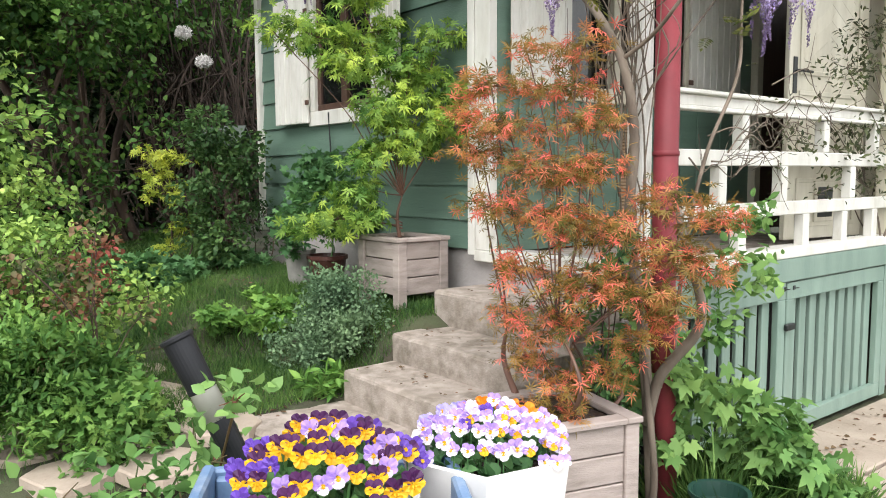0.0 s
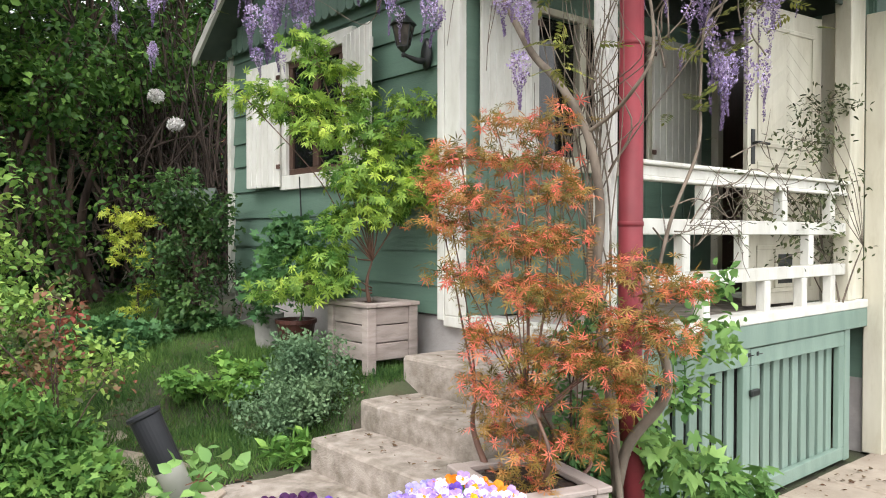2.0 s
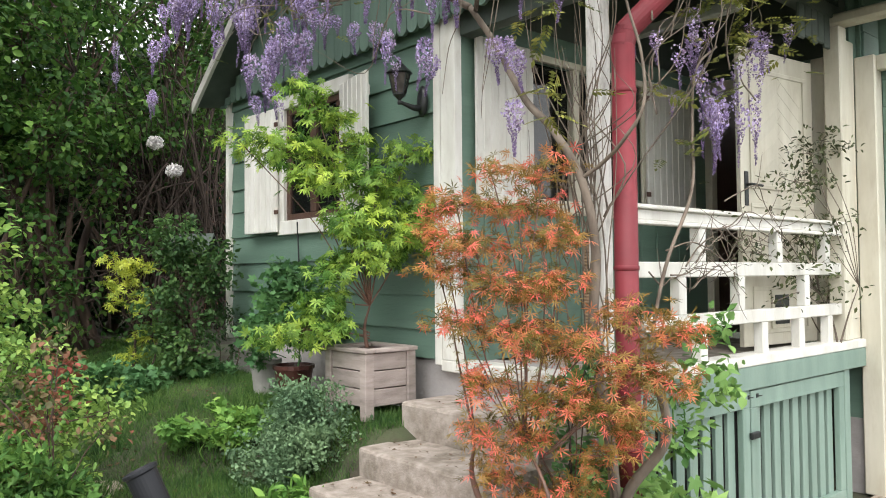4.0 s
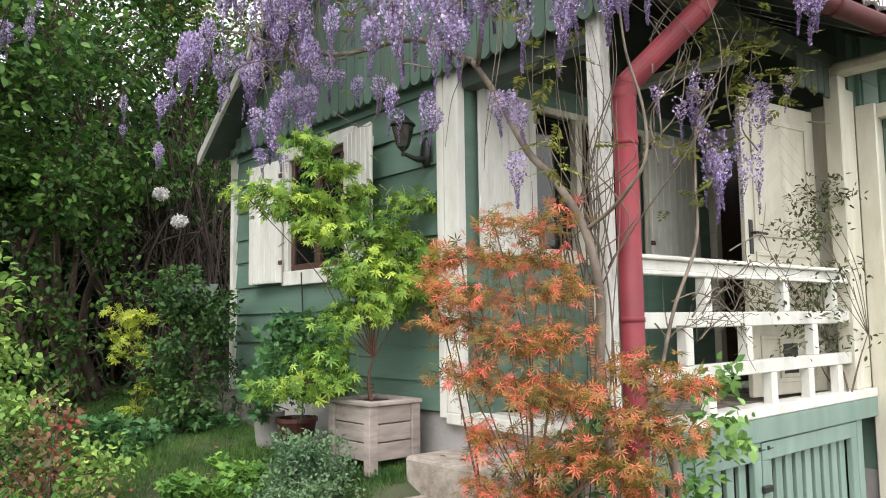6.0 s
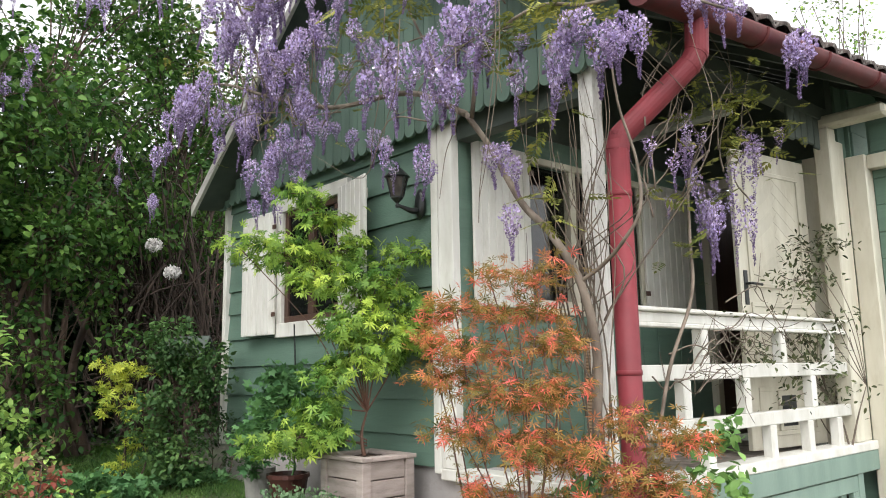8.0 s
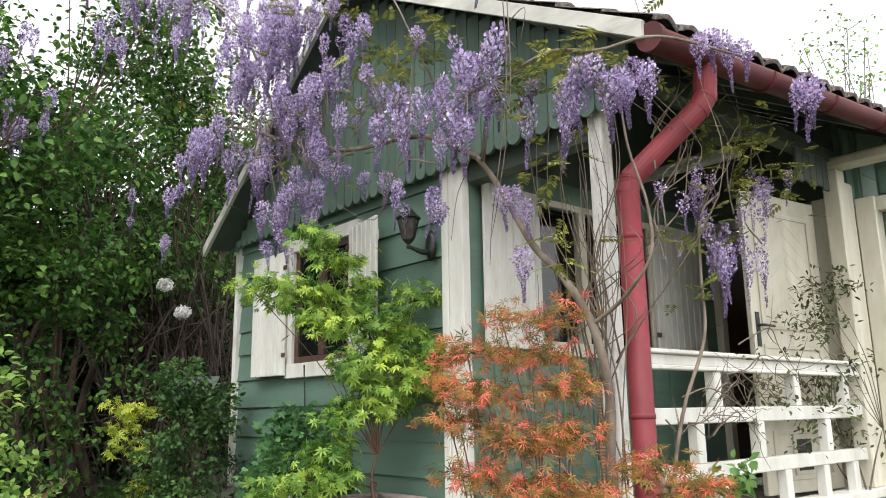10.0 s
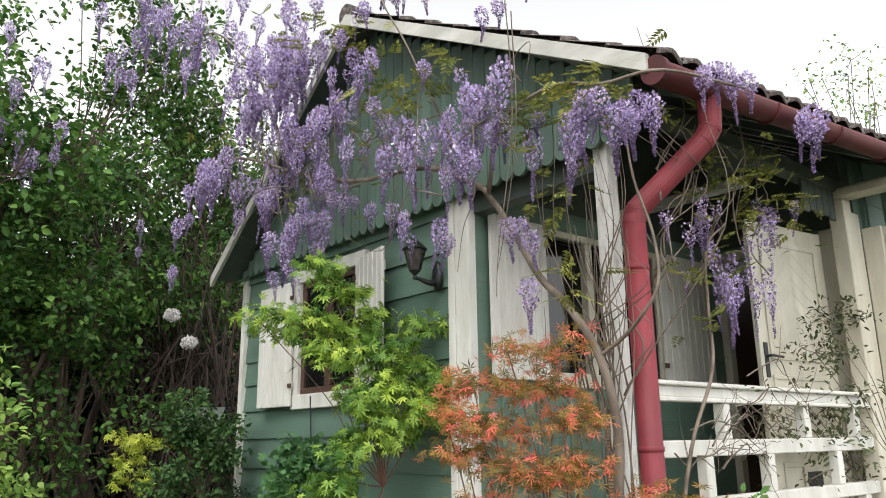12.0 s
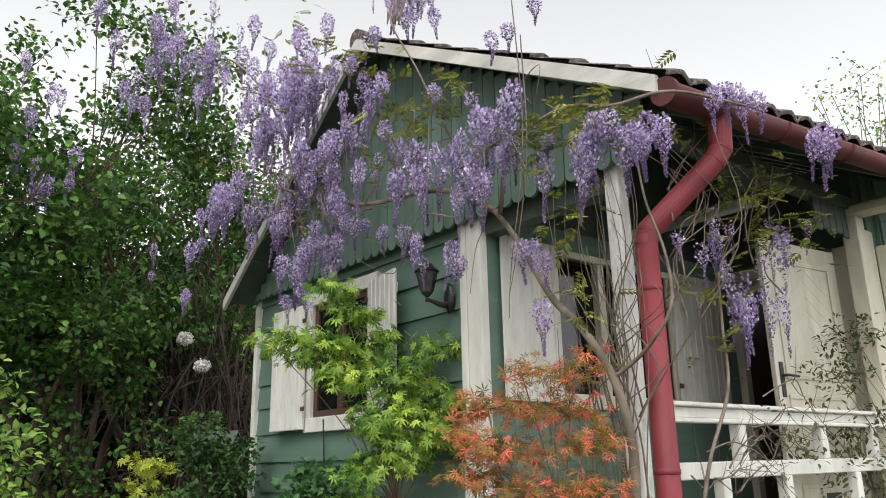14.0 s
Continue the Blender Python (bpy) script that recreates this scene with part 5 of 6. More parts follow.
MASS = [(-5.28, 4.76), (-5.01, 4.72), (-4.76, 4.64), (-4.52, 4.50), (-5.55, 4.70), (-4.92, 4.45), (-4.68, 4.38), (-5.16, 4.32), (-5.36, 4.30), (-4.45, 4.36), (-4.79, 4.00), (-4.59, 3.94),
        (-4.39, 3.85), (-4.63, 3.86), (-5.89, 4.02), (-5.62, 3.94), (-6.14, 4.05), (-6.29, 4.00), (-5.49, 3.74), (-5.02, 3.58), (-4.89, 3.53), (-4.05, 3.40), (-4.87, 4.55), (-4.35, 4.42), (-4.60, 3.17), (-4.31, 3.08)]
for x, z in MASS:       # thick bunches over the roof's far slope
    for _ in range(2):
        cluster(x + 0.07 * float(rng.normal()), 2.44 + 0.06 * float(rng.normal()), z + 0.05 * float(rng.normal()), 0.3 + 0.12 * rng.random(), FULL if rng.random() < 0.8 else SPARSE)
for k in range(46):     # blossom in the crown of the lilac, high beside the gable
    az, d = 70.5 + float(rng.normal() * 4.2), 7.6 + 0.8 * rng.random()
    x, y = out(az, d)
    cluster(x, y, 6.35 + 0.35 * float(rng.normal()) - 0.02 * (az - 66), 0.42, FULL if rng.random() < 0.75 else SPARSE)
for k in range(12):
    x, y = out(81 + float(rng.normal() * 1.2), 7.5)
    cluster(x, y, 4.9 + 0.35 * float(rng.normal()), 0.36)
for x, z, ln in ((-3.69, 4.76, 0.29), (-3.92, 4.88, 0.26), (-3.47, 4.60, 0.24), (-3.78, 4.74, 0.25), (-3.56, 4.80, 0.24), (-2.57, 4.20, 0.17), (-3.84, 4.95, 0.25), (-3.62, 4.9, 0.25), (-3.95, 5.02, 0.3), (-3.72, 5.05, 0.3), (-3.5, 5.0, 0.3), (-3.58, 5.08, 0.28), (-3.83, 5.1, 0.26), (-3.41, 4.92, 0.24)):
    cluster(x, 2.75, z, ln)
for k in range(20):     # a loose mass of blossom over the ridge
    cluster(-3.72 + 0.2 * float(rng.normal()), 2.82 + 0.1 * float(rng.normal()), 5.06 + 0.1 * float(rng.normal()), 0.2 + 0.09 * rng.random(), FULL if rng.random() < 0.6 else SPARSE)
for y, z, ln in ((2.86, 3.29, 0.22), (3.11, 3.38, 0.29), (3.25, 3.38, 0.21), (3.87, 3.38, 0.37), (3.80, 3.34, 0.28), (3.00, 3.35, 0.20), (3.92, 3.35, 0.26)):
    cluster(-1.64, y, z, ln)
for y, z, ln in ((2.98, 2.80, 0.17), (3.20, 2.87, 0.26), (3.49, 2.72, 0.28), (3.62, 2.56, 0.34), (3.87, 2.57, 0.29), (3.79, 2.84, 0.20), (4.12, 2.97, 0.25), (4.31, 3.04, 0.22),
                 (3.10, 2.46, 0.11), (3.47, 2.87, 0.18), (3.88, 2.73, 0.20), (3.30, 2.75, 0.21), (3.52, 2.61, 0.28), (3.07, 2.68, 0.22), (3.76, 2.58, 0.29), (4.04, 3.02, 0.21), (2.92, 2.71, 0.16)):
    cluster(-1.98 + 0.05 * float(rng.normal()), y, z, ln, SPARSE if rng.random() < 0.7 else FULL)
    if 3.3 < y < 4.0:
        cluster(-1.97, y + 0.07 * float(rng.normal()), z + 0.08 * float(rng.normal()), ln * 1.1, SPARSE if rng.random() < 0.5 else FULL)


def vine(pts, r0, r1, name="stem", seg=7, n=6, wob=0.0, material=None):
    g = Geo()
    P2 = [Vector(p) + Vector(rng.normal(size=3) * wob) for p in pts]
    pth = smooth_path(P2, n)
    tube(g, pth, [r0 + (r1 - r0) * i / (len(pth) - 1) for i in range(len(pth))], seg)
    part(name, g, material or (VINE if name == "vine" else BARK), wist, smooth=True)


TY = 2.70
vine([(-1.97, TY, 0.0), (-1.98, TY, 0.2), (-2.01, TY, 0.62), (-2.05, TY, 0.97), (-2.12, TY, 1.36), (-2.10, TY, 1.72), (-2.17, TY, 2.04), (-2.34, TY, 2.30), (-2.51, TY, 2.47), (-2.72, TY, 2.80), (-2.84, TY - 0.05, 3.0)], 0.027, 0.015, "trunk", 12)
vine([(-2.18, TY, 2.05), (-2.05, TY + 0.01, 2.12), (-1.92, TY - 0.02, 2.2), (-1.84, TY, 2.33), (-1.86, TY + 0.02, 2.55), (-1.92, TY, 2.8), (-1.95, TY, 3.05)], 0.010, 0.005, "limb", 9, material=VINE)
vine([(-1.99, TY - 0.03, 0.5), (-1.93, TY - 0.02, 0.72), (-1.78, TY, 0.92), (-1.76, TY, 1.05), (-1.83, TY, 1.25), (-1.92, TY + 0.05, 1.45)], 0.026, 0.014, "limb", 9)
vine([(-1.95, TY - 0.05, 0.0), (-1.93, TY - 0.05, 0.3), (-1.96, TY - 0.06, 0.6), (-2.0, TY - 0.06, 0.9)], 0.018, 0.012, "limb", 7)
vine([(-2.0, 2.85, 0.6), (-2.0, 2.93, 1.2), (-1.96, 3.02, 1.65), (-1.93, 3.2, 2.0), (-1.98, 3.3, 2.3), (-1.97, 3.32, 2.6), (-1.96, 3.5, 2.75)], 0.010, 0.006, "limb", 8, material=VINE)
vine([(-2.84, TY - 0.05, 3.0), (-3.2, 2.55, 3.2), (-3.9, 2.5, 3.3), (-4.7, 2.5, 3.6), (-5.4, 2.48, 3.9), (-6.0, 2.45, 4.05)], 0.018, 0.008, "limb", 8)
vine([(-2.80, TY - 0.05, 2.97), (-2.6, 2.55, 3.25), (-2.2, 2.5, 3.3), (-1.9, 2.5, 3.2), (-1.66, 2.6, 3.2), (-1.62, 3.2, 3.28)], 0.012, 0.006, "limb", 7)
vine([(-2.9, 2.6, 3.1), (-3.1, 2.5, 3.6), (-3.3, 2.48, 4.0), (-3.6, 2.5, 4.5), (-3.75, 2.7, 4.95), (-3.95, 2.8, 5.2)], 0.008, 0.003, "limb", 7)
vine([(-4.7, 2.5, 3.6), (-5.0, 2.5, 4.1), (-5.6, 2.6, 4.8), (-6.6, 2.7, 5.6), (-7.4, 2.8, 6.0)], 0.014, 0.008, "limb", 7)
for k in range(30):     # fine vines round the post and pipe
    z0, z1 = 0.9 + 1.2 * rng.random(), 2.3 + 1.0 * rng.random()
    x0, x1 = -2.22 + 0.2 * float(rng.normal() * 0.5), -2.15 + 0.35 * float(rng.normal() * 0.6)
    vine([(x0, 2.78, z0), (x0 + 0.04 * float(rng.normal()), 2.76, z0 + (z1 - z0) * 0.35), (x1, 2.74, z0 + (z1 - z0) * 0.7), (x1 + 0.06 * float(rng.normal()), 2.72, z1)], 0.005, 0.0012, "vine", 5, 5, 0.02)
for k in range(44):     # arching and hanging whips in front of the gable
    x0 = -5.4 + 3.2 * rng.random()
    z0 = 2.95 + 0.5 * rng.random() + 0.25 * max(0, -3.2 - x0)
    dx = float(np.clip(0.6 * rng.normal(), -0.9, 0.5))
    vine([(x0, 2.45, z0), (x0 + dx * 0.3, 2.40, z0 + 0.25 * rng.random()), (x0 + dx * 0.7, 2.36, z0 + 0.1 * float(rng.normal())), (x0 + dx, 2.36, z0 - 0.35 * rng.random())], 0.0048, 0.0012, "vine", 5, 5, 0.03)
for k in range(9):      # twigs carrying the blossom over the ridge
    x1 = -3.72 + 0.25 * float(rng.normal())
    vine([(-3.62, 2.55, 4.5), (-3.66 + 0.1 * float(rng.normal()), 2.7, 4.85), (0.5 * (x1 - 3.68), 2.8, 5.1), (x1, 2.82, 5.14 + 0.06 * float(rng.normal()))], 0.004, 0.0015, "vine", 5, 5, 0.02)
for x, z, b in ((-2.33, 4.0, 2.35), (-2.3, 3.7, 2.45), (-3.15, 3.6, 2.75), (-3.05, 3.5, 2.8), (-2.6, 3.2, 2.5)):
    vine([(x, 2.36, z), (x + 0.02, 2.34, (z + b) / 2), (x - 0.1, 2.36, b + 0.2), (x - 0.16, 2.37, b)], 0.0035, 0.0015, "vine", 5, 6, 0.01)
for k in range(9):      # twigs by the railing, with short side shoots
    y0, z0 = 2.95 + 0.7 * rng.random(), 1.55 + 0.5 * rng.random()
    pts = [Vector((-1.98, y0, z0))]
    for j in range(4):
        pts.append(pts[-1] + Vector((0.02 * float(rng.normal()), 0.13, 0.06 * float(rng.normal()))))
    vine(pts, 0.0045, 0.0014, "vine", 5, 5, 0.01)
    for p in pts[1:]:
        for _ in range(2):
            d = Vector((0.5 * float(rng.normal()), 0.4 + 0.5 * float(rng.normal()), float(rng.normal()))).normalized()
            vine([p, p + d * 0.06, p + d * (0.11 + 0.08 * rng.random()) + Vector((0, 0, 0.03))], 0.0026, 0.001, "vine", 4, 4, 0.006)
for k in range(16):
    y0, z0 = 2.85 + 0.9 * rng.random(), 2.3 + 0.6 * rng.random()
    vine([(-1.98, y0, z0), (-1.96, y0 + 0.1, z0 + 0.2), (-1.9, y0 + 0.2, z0 + 0.45), (-1.86, y0 + 0.25 * float(rng.normal()), z0 + 0.65)], 0.005, 0.0012, "vine", 5, 5, 0.04)
C = []
for x, z, r, n in ((-2.13, 3.20, 0.08, 12), (-1.87, 3.14, 0.07, 10), (-3.10, 3.60, 0.12, 14), (-2.94, 3.7, 0.1, 9), (-3.82, 4.25, 0.1, 6), (-4.25, 4.41, 0.15, 12), (-3.48, 3.72, 0.12, 10), (-3.31, 3.83, 0.1, 8),
                   (-2.35, 3.22, 0.08, 12), (-5.0, 4.5, 0.4, 26), (-4.3, 3.6, 0.3, 14), (-5.8, 4.2, 0.4, 18), (-2.15, 2.75, 0.1, 10), (-2.12, 2.35, 0.07, 8), (-3.5, 3.2, 0.3, 8)):
    C += list(np.array([x, 2.44, z]) + rng.normal(size=(int(n * 1.5), 3)) * np.array([r, 0.06, r * 0.7]))
for y, z, n in ((4.16, 3.25, 10), (3.77, 2.95, 14), (4.25, 2.95, 12), (3.49, 2.96, 12), (3.12, 2.33, 10), (3.79, 2.80, 10), (3.48, 3.14, 8), (3.3, 2.6, 10), (3.62, 3.05, 10), (3.1, 3.3, 6)):
    C += list(np.array([-1.93, y, z]) + rng.normal(size=(int(n * 1.15), 3)) * np.array([0.06, 0.15, 0.13]))
for k in range(60):
    x, y = out(70 + float(rng.normal() * 5), 7.6 + rng.random())
    C.append((x, y, 6.2 + 0.45 * float(rng.normal())))
n = len(C)
A = rng.normal(size=(n, 3)) * np.array([1, 1, 0.3]) + np.array([0.1, -0.35, -0.1])
scatter("foliage", FEATHER, C, A, np.array([0, 0, 1.0]) + 0.3 * rng.normal(size=(n, 3)), 0.075 + 0.065 * rng.random(n), L_WIST, wist)

# ---- wall lantern ----
lan = thing("wall_lantern", (-3.70, P, 2.75), "black iron wall lantern beside the corner board", "lantern")
LX, LY, LZ = -3.675, P - 0.17, 2.725
g = Geo()
lathe(g, [(0.001, 0.0), (0.045, 0.002), (0.05, 0.012), (0.03, 0.03), (0.0, 0.034)], Matrix.Translation((-3.635, P - 0.012, 2.70)) @ Matrix.Rotation(radians(90), 4, "X") @ Matrix.Diagonal((1, 2.0, 1, 1)), 18)
part("back_plate", g, IRON, lan, smooth=True)
g = Geo()
tube(g, smooth_path([(-3.635, P - 0.03, 2.66), (-3.645, P - 0.08, 2.655), (-3.66, P - 0.13, 2.67), (LX, LY, 2.685)], 5), [0.016, 0.018, 0.02, 0.02, 0.02, 0.019, 0.018, 0.017, 0.016, 0.015, 0.014, 0.013, 0.012, 0.012, 0.012, 0.012], 8)
part("arm", g, IRON, lan, smooth=True)
T_ = Matrix.Translation((LX, LY, LZ)) @ Matrix.Diagonal((0.85, 0.85, 0.85, 1))
part("base", lathe(Geo(), [(0, -0.07), (0.012, -0.068), (0.016, -0.05), (0.010, -0.035), (0.03, -0.015), (0.045, 0.0), (0.045, 0.012), (0.0, 0.014)], T_, 12), IRON, lan)
for k in range(6):
    a = k * math.pi / 3
    g = Geo()
    tube(g, [T_ @ Vector((0.045 * math.cos(a), 0.045 * math.sin(a), 0.01)), T_ @ Vector((0.078 * math.cos(a), 0.078 * math.sin(a), 0.155))], [0.0045] * 2, 5)
    part("bar", g, IRON, lan)
amber = mat("dull_lantern_glass", (0.10, 0.085, 0.075), (0.05, 0.045, 0.04), 0.1, 18)
part("glass_body", lathe(Geo(), [(0.041, 0.014), (0.073, 0.152)], T_, 6), amber, lan, "dull smoky lantern glass")
part("roof", lathe(Geo(), [(0.0, 0.154), (0.085, 0.154), (0.097, 0.158), (0.085, 0.172), (0.06, 0.195), (0.035, 0.222), (0.022, 0.228), (0.02, 0.245), (0.008, 0.25), (0.013, 0.262), (0.0, 0.275)], T_, 12), IRON, lan)
cab = thing("cable", (-5.14, P - 0.02, 0.9), "thin grey cable running down the green wall", "cable")
g = Geo()
tube(g, smooth_path([(-5.14, P - 0.035, WZ0 - 0.02), (-5.142, P - 0.02, 1.7), (-5.138, P - 0.018, 1.2), (-5.15, P - 0.02, 0.8)], 5), [0.006] * 16, 6)
part("wire", g, IRON, cab)
# bird house behind the rose bush
bxx, byy = out(67.3, 7.3)
bird = thing("bird_house", (bxx, byy, 1.85), "small bird table with a green felt roof on a pole", "bird house")
M = Matrix.Translation((bxx, byy, 1.72)) @ Matrix.Rotation(radians(40), 4, "Z")
g = Geo()
g.add([M @ Vector(p) for p in ((-0.2, -0.17, 0.12), (0.2, -0.17, 0.12), (0.2, 0, 0.30), (-0.2, 0, 0.30), (-0.2, 0.17, 0.12), (0.2, 0.17, 0.12), (-0.2, -0.17, 0.10), (0.2, -0.17, 0.10), (0.2, 0, 0.28), (-0.2, 0, 0.28), (-0.2, 0.17, 0.10), (0.2, 0.17, 0.10))],
      [(0, 1, 2, 3), (3, 2, 5, 4), (6, 9, 8, 7), (9, 10, 11, 8), (0, 6, 7, 1), (4, 5, 11, 10), (0, 3, 9, 6), (3, 4, 10, 9), (1, 7, 8, 2), (2, 8, 11, 5)])
part("roof", g, RAFTER, bird, "grey-green felt roof")
bx("box", (-0.13, -0.11, -0.03), (0.13, 0.11, 0.12), FRAMEW, bird, m=M)
g = Geo()
tube(g, [(bxx, byy, 0.6), (bxx, byy, 1.69)], [0.03, 0.03], 8)
part("pole", g, DBARK, bird)
# neighbour's house glimpsed through the trees
BRICK = mat("orange_brick_wall", (0.30, 0.125, 0.08), (0.20, 0.085, 0.06), 0.9, 9, 6, 0.3, 30)
nb = thing("neighbour_house", (*out(74, 21), 0), "orange brick house glimpsed behind the trees", "house")
M = Matrix.Translation((*out(74, 21), 0)) @ Matrix.Rotation(radians(-20), 4, "Z")
bx("wall", (-2.0, -3.5, 0), (2.0, 3.5, 4.6), BRICK, nb, 0.02, m=M)
g = Geo()
g.add([M @ Vector(p) for p in ((-2.3, -3.8, 4.5), (2.3, -3.8, 4.5), (0, -3.8, 6.3), (-2.3, 3.8, 4.5), (2.3, 3.8, 4.5), (0, 3.8, 6.3))], [(0, 1, 2), (5, 4, 3), (0, 2, 5, 3), (1, 4, 5, 2), (0, 3, 4, 1)])
part("roof", g, TILE, nb)
for k in (-2, 0.6):
    bx("window", (1.98, k, 1.6), (2.03, k + 1.1, 3.0), WHITE, nb, 0.01, m=M)
# ---- pots of pansies ----
def petal_mat(name, a, b):
    return mat(name, a, b, 0.55, 60, 3, trans=0.25)


P_DARK = petal_mat("dark_purple_petal", (0.075, 0.012, 0.09), (0.045, 0.008, 0.06))
P_YEL = petal_mat("yellow_petal", (0.85, 0.50, 0.01), (0.72, 0.38, 0.008))
P_LIL = petal_mat("lilac_petal", (0.50, 0.35, 0.76), (0.34, 0.21, 0.62))
P_VIO = petal_mat("violet_petal", (0.16, 0.07, 0.48), (0.10, 0.04, 0.33))
P_PALE = petal_mat("pale_white_petal", (0.80, 0.76, 0.80), (0.66, 0.58, 0.76))
P_ORG = petal_mat("orange_petal", (0.85, 0.30, 0.015), (0.78, 0.22, 0.01))
P_BLUE = petal_mat("pale_blue_petal", (0.46, 0.43, 0.78), (0.34, 0.28, 0.66))


def pansy_mesh(top, side, low, mid):
    """Two upper, two side and one lower petal, facing +z; one unit across."""
    g = Geo()
    slots, idx = [top, side, low, mid], []
    for (cx, cy, rx, ry, z), s in (((-0.2, 0.24, 0.27, 0.27, -0.05), 0), ((0.2, 0.24, 0.27, 0.27, -0.03), 0), ((-0.27, -0.06, 0.24, 0.22, 0.0), 1), ((0.27, -0.06, 0.24, 0.22, 0.012), 1),
                                   ((0, -0.27, 0.30, 0.24, 0.03), 2), ((0, -0.08, 0.12, 0.13, 0.06), 3)):
        n = 9
        ring = [(cx + rx * math.cos(6.283 * k / n), cy + ry * math.sin(6.283 * k / n), z + 0.07 * math.sin(k * 2.4 + cx * 9) + 0.05) for k in range(n)]
        base = len(g.v)
        g.add([(cx * 0.55, cy * 0.55, z - 0.01)] + ring, [(0, 1 + k, 1 + (k + 1) % n) for k in range(n)])
        idx += [s] * n
    me = g.mesh("flower", top)
    for m in slots[1:]:
        me.materials.append(m)
    me.polygons.foreach_set("material_index", idx)
    me.update()
    return me


PAN = {"dark": pansy_mesh(P_DARK, P_YEL, P_YEL, P_YEL), "lilac": pansy_mesh(P_LIL, P_LIL, P_PALE, P_YEL), "violet": pansy_mesh(P_VIO, P_VIO, P_VIO, P_YEL),
       "viola": pansy_mesh(P_LIL, P_PALE, P_PALE, P_YEL), "blue": pansy_mesh(P_BLUE, P_BLUE, P_PALE, P_YEL), "orange": pansy_mesh(P_ORG, P_ORG, P_ORG, P_YEL), "duo": pansy_mesh(P_PALE, P_LIL, P_YEL, P_YEL)}


def bouquet(name, label, x, y, z, r, h, rows, size, leafn):
    """Flowers on a low dome; rows of (kind, count, from, to): the stretch along the picture's right axis."""
    th = thing(name, (x, y, z), label, "flowers")
    d = math.hypot(x, y)
    R, F = Vector((y / d, -x / d, 0)), Vector((x / d, y / d, 0))
    n = leafn
    a, m = rng.random(n) * 6.283, 0.76 * r * rng.random(n) ** 0.5
    C = np.stack([x + m * np.cos(a), y + m * np.sin(a), z + (h * 0.75) * (1 - (m / r) ** 2) * rng.random(n)], 1)
    scatter("foliage", OVATE, C, unit(n) + np.array([0, 0, 0.6]), unit(n) * 0.6 + np.array([0, 0, 1]), 0.025 + 0.015 * rng.random(n), L_GER, th)
    used = []
    for kind, cnt, u0, u1, v0, v1 in rows:
        for _ in range(cnt):
            for _try in range(40):
                u, v = u0 + (u1 - u0) * rng.random(), v0 + (v1 - v0) * rng.random()
                if u * u + v * v < 1.1 and all((u - a) ** 2 + (v - b) ** 2 > 0.019 for a, b in used):
                    break
            used.append((u, v))
            p = Vector((x, y, z)) + R * (u * r) + F * (v * r) + Vector((0, 0, h * (1 - 0.55 * (u * u + v * v)) + 0.008 * float(rng.normal())))
            face = (Vector((0, 0, 0.6)) - F * (1.25 - 0.3 * v) + R * (0.45 * u) + Vector(rng.normal(size=3) * 0.22)).normalized()
            up = (Vector((0, 0, 1)) - face * face.z + R * float(rng.normal() * 0.2)).normalized()
            side = up.cross(face)
            s = size * (0.85 + 0.3 * rng.random()) * (1.35 if kind == "orange" and u > 0.4 else 1)
            M = Matrix(((side.x, up.x, face.x, p.x), (side.y, up.y, face.y, p.y), (side.z, up.z, face.z, p.z), (0, 0, 0, 1))) @ Matrix.Diagonal((s, s, s, 1))
            part("flower", PAN[kind], P_YEL, th, m=M)
            if _ % 2 == 0:
                g = Geo()
                tube(g, [(p.x, p.y, z - 0.02), tuple(p - face * 0.006)], [0.0016, 0.0014], 4)
                part("stalk", g, L_GER, th)
    return th


WPOT = mat("white_wood_planter_paint", (0.68, 0.67, 0.66), (0.56, 0.545, 0.53), 0.55, 5, 8, 0.12, 40, stain=(0.48, 0.45, 0.42), stain_amt=0.35, stain_scale=10)
BLUEW = mat("worn_blue_painted_wood", (0.16, 0.26, 0.42), (0.11, 0.19, 0.33), 0.5, 6, 8, 0.2, 40, stain=(0.40, 0.45, 0.52), stain_amt=0.55, stain_scale=8)
ax_, ay_ = out(61.0, 1.21)
ax_, ay_ = ax_ - 0.013, ay_ + 0.025
wx, wy = out(48.5, 1.40)
wx, wy = wx - 0.018, wy + 0.016
TBL = 0.797
tab = thing("garden_table", (*out(54, 1.3), 0.0), "plain weathered timber table carrying the flower pots", "table")
tx, ty = out(54.5, 1.33)
M = Matrix.Translation((tx, ty, 0.05)) @ Matrix.Rotation(radians(54), 4, "Z")
for k in range(4):
    bx("plank", (-0.55, -0.28 + k * 0.142, TBL - 0.08), (0.55, -0.143 + k * 0.142, TBL - 0.05), PLANTER, tab, m=M)
for a in (-0.5, 0.5):
    for b in (-0.24, 0.24):
        bx("leg", (a - 0.03, b - 0.03, -0.08), (a + 0.03, b + 0.03, TBL - 0.081), PLANTER, tab, m=M)
crate = thing("crate", (ax_, ay_, TBL), "worn blue painted wooden crate around a flower pot", "crate")
M = Matrix.Translation((ax_, ay_, TBL)) @ Matrix.Rotation(radians(61 - 2), 4, "Z")
CW, CD, CH = 0.215, 0.17, 0.245
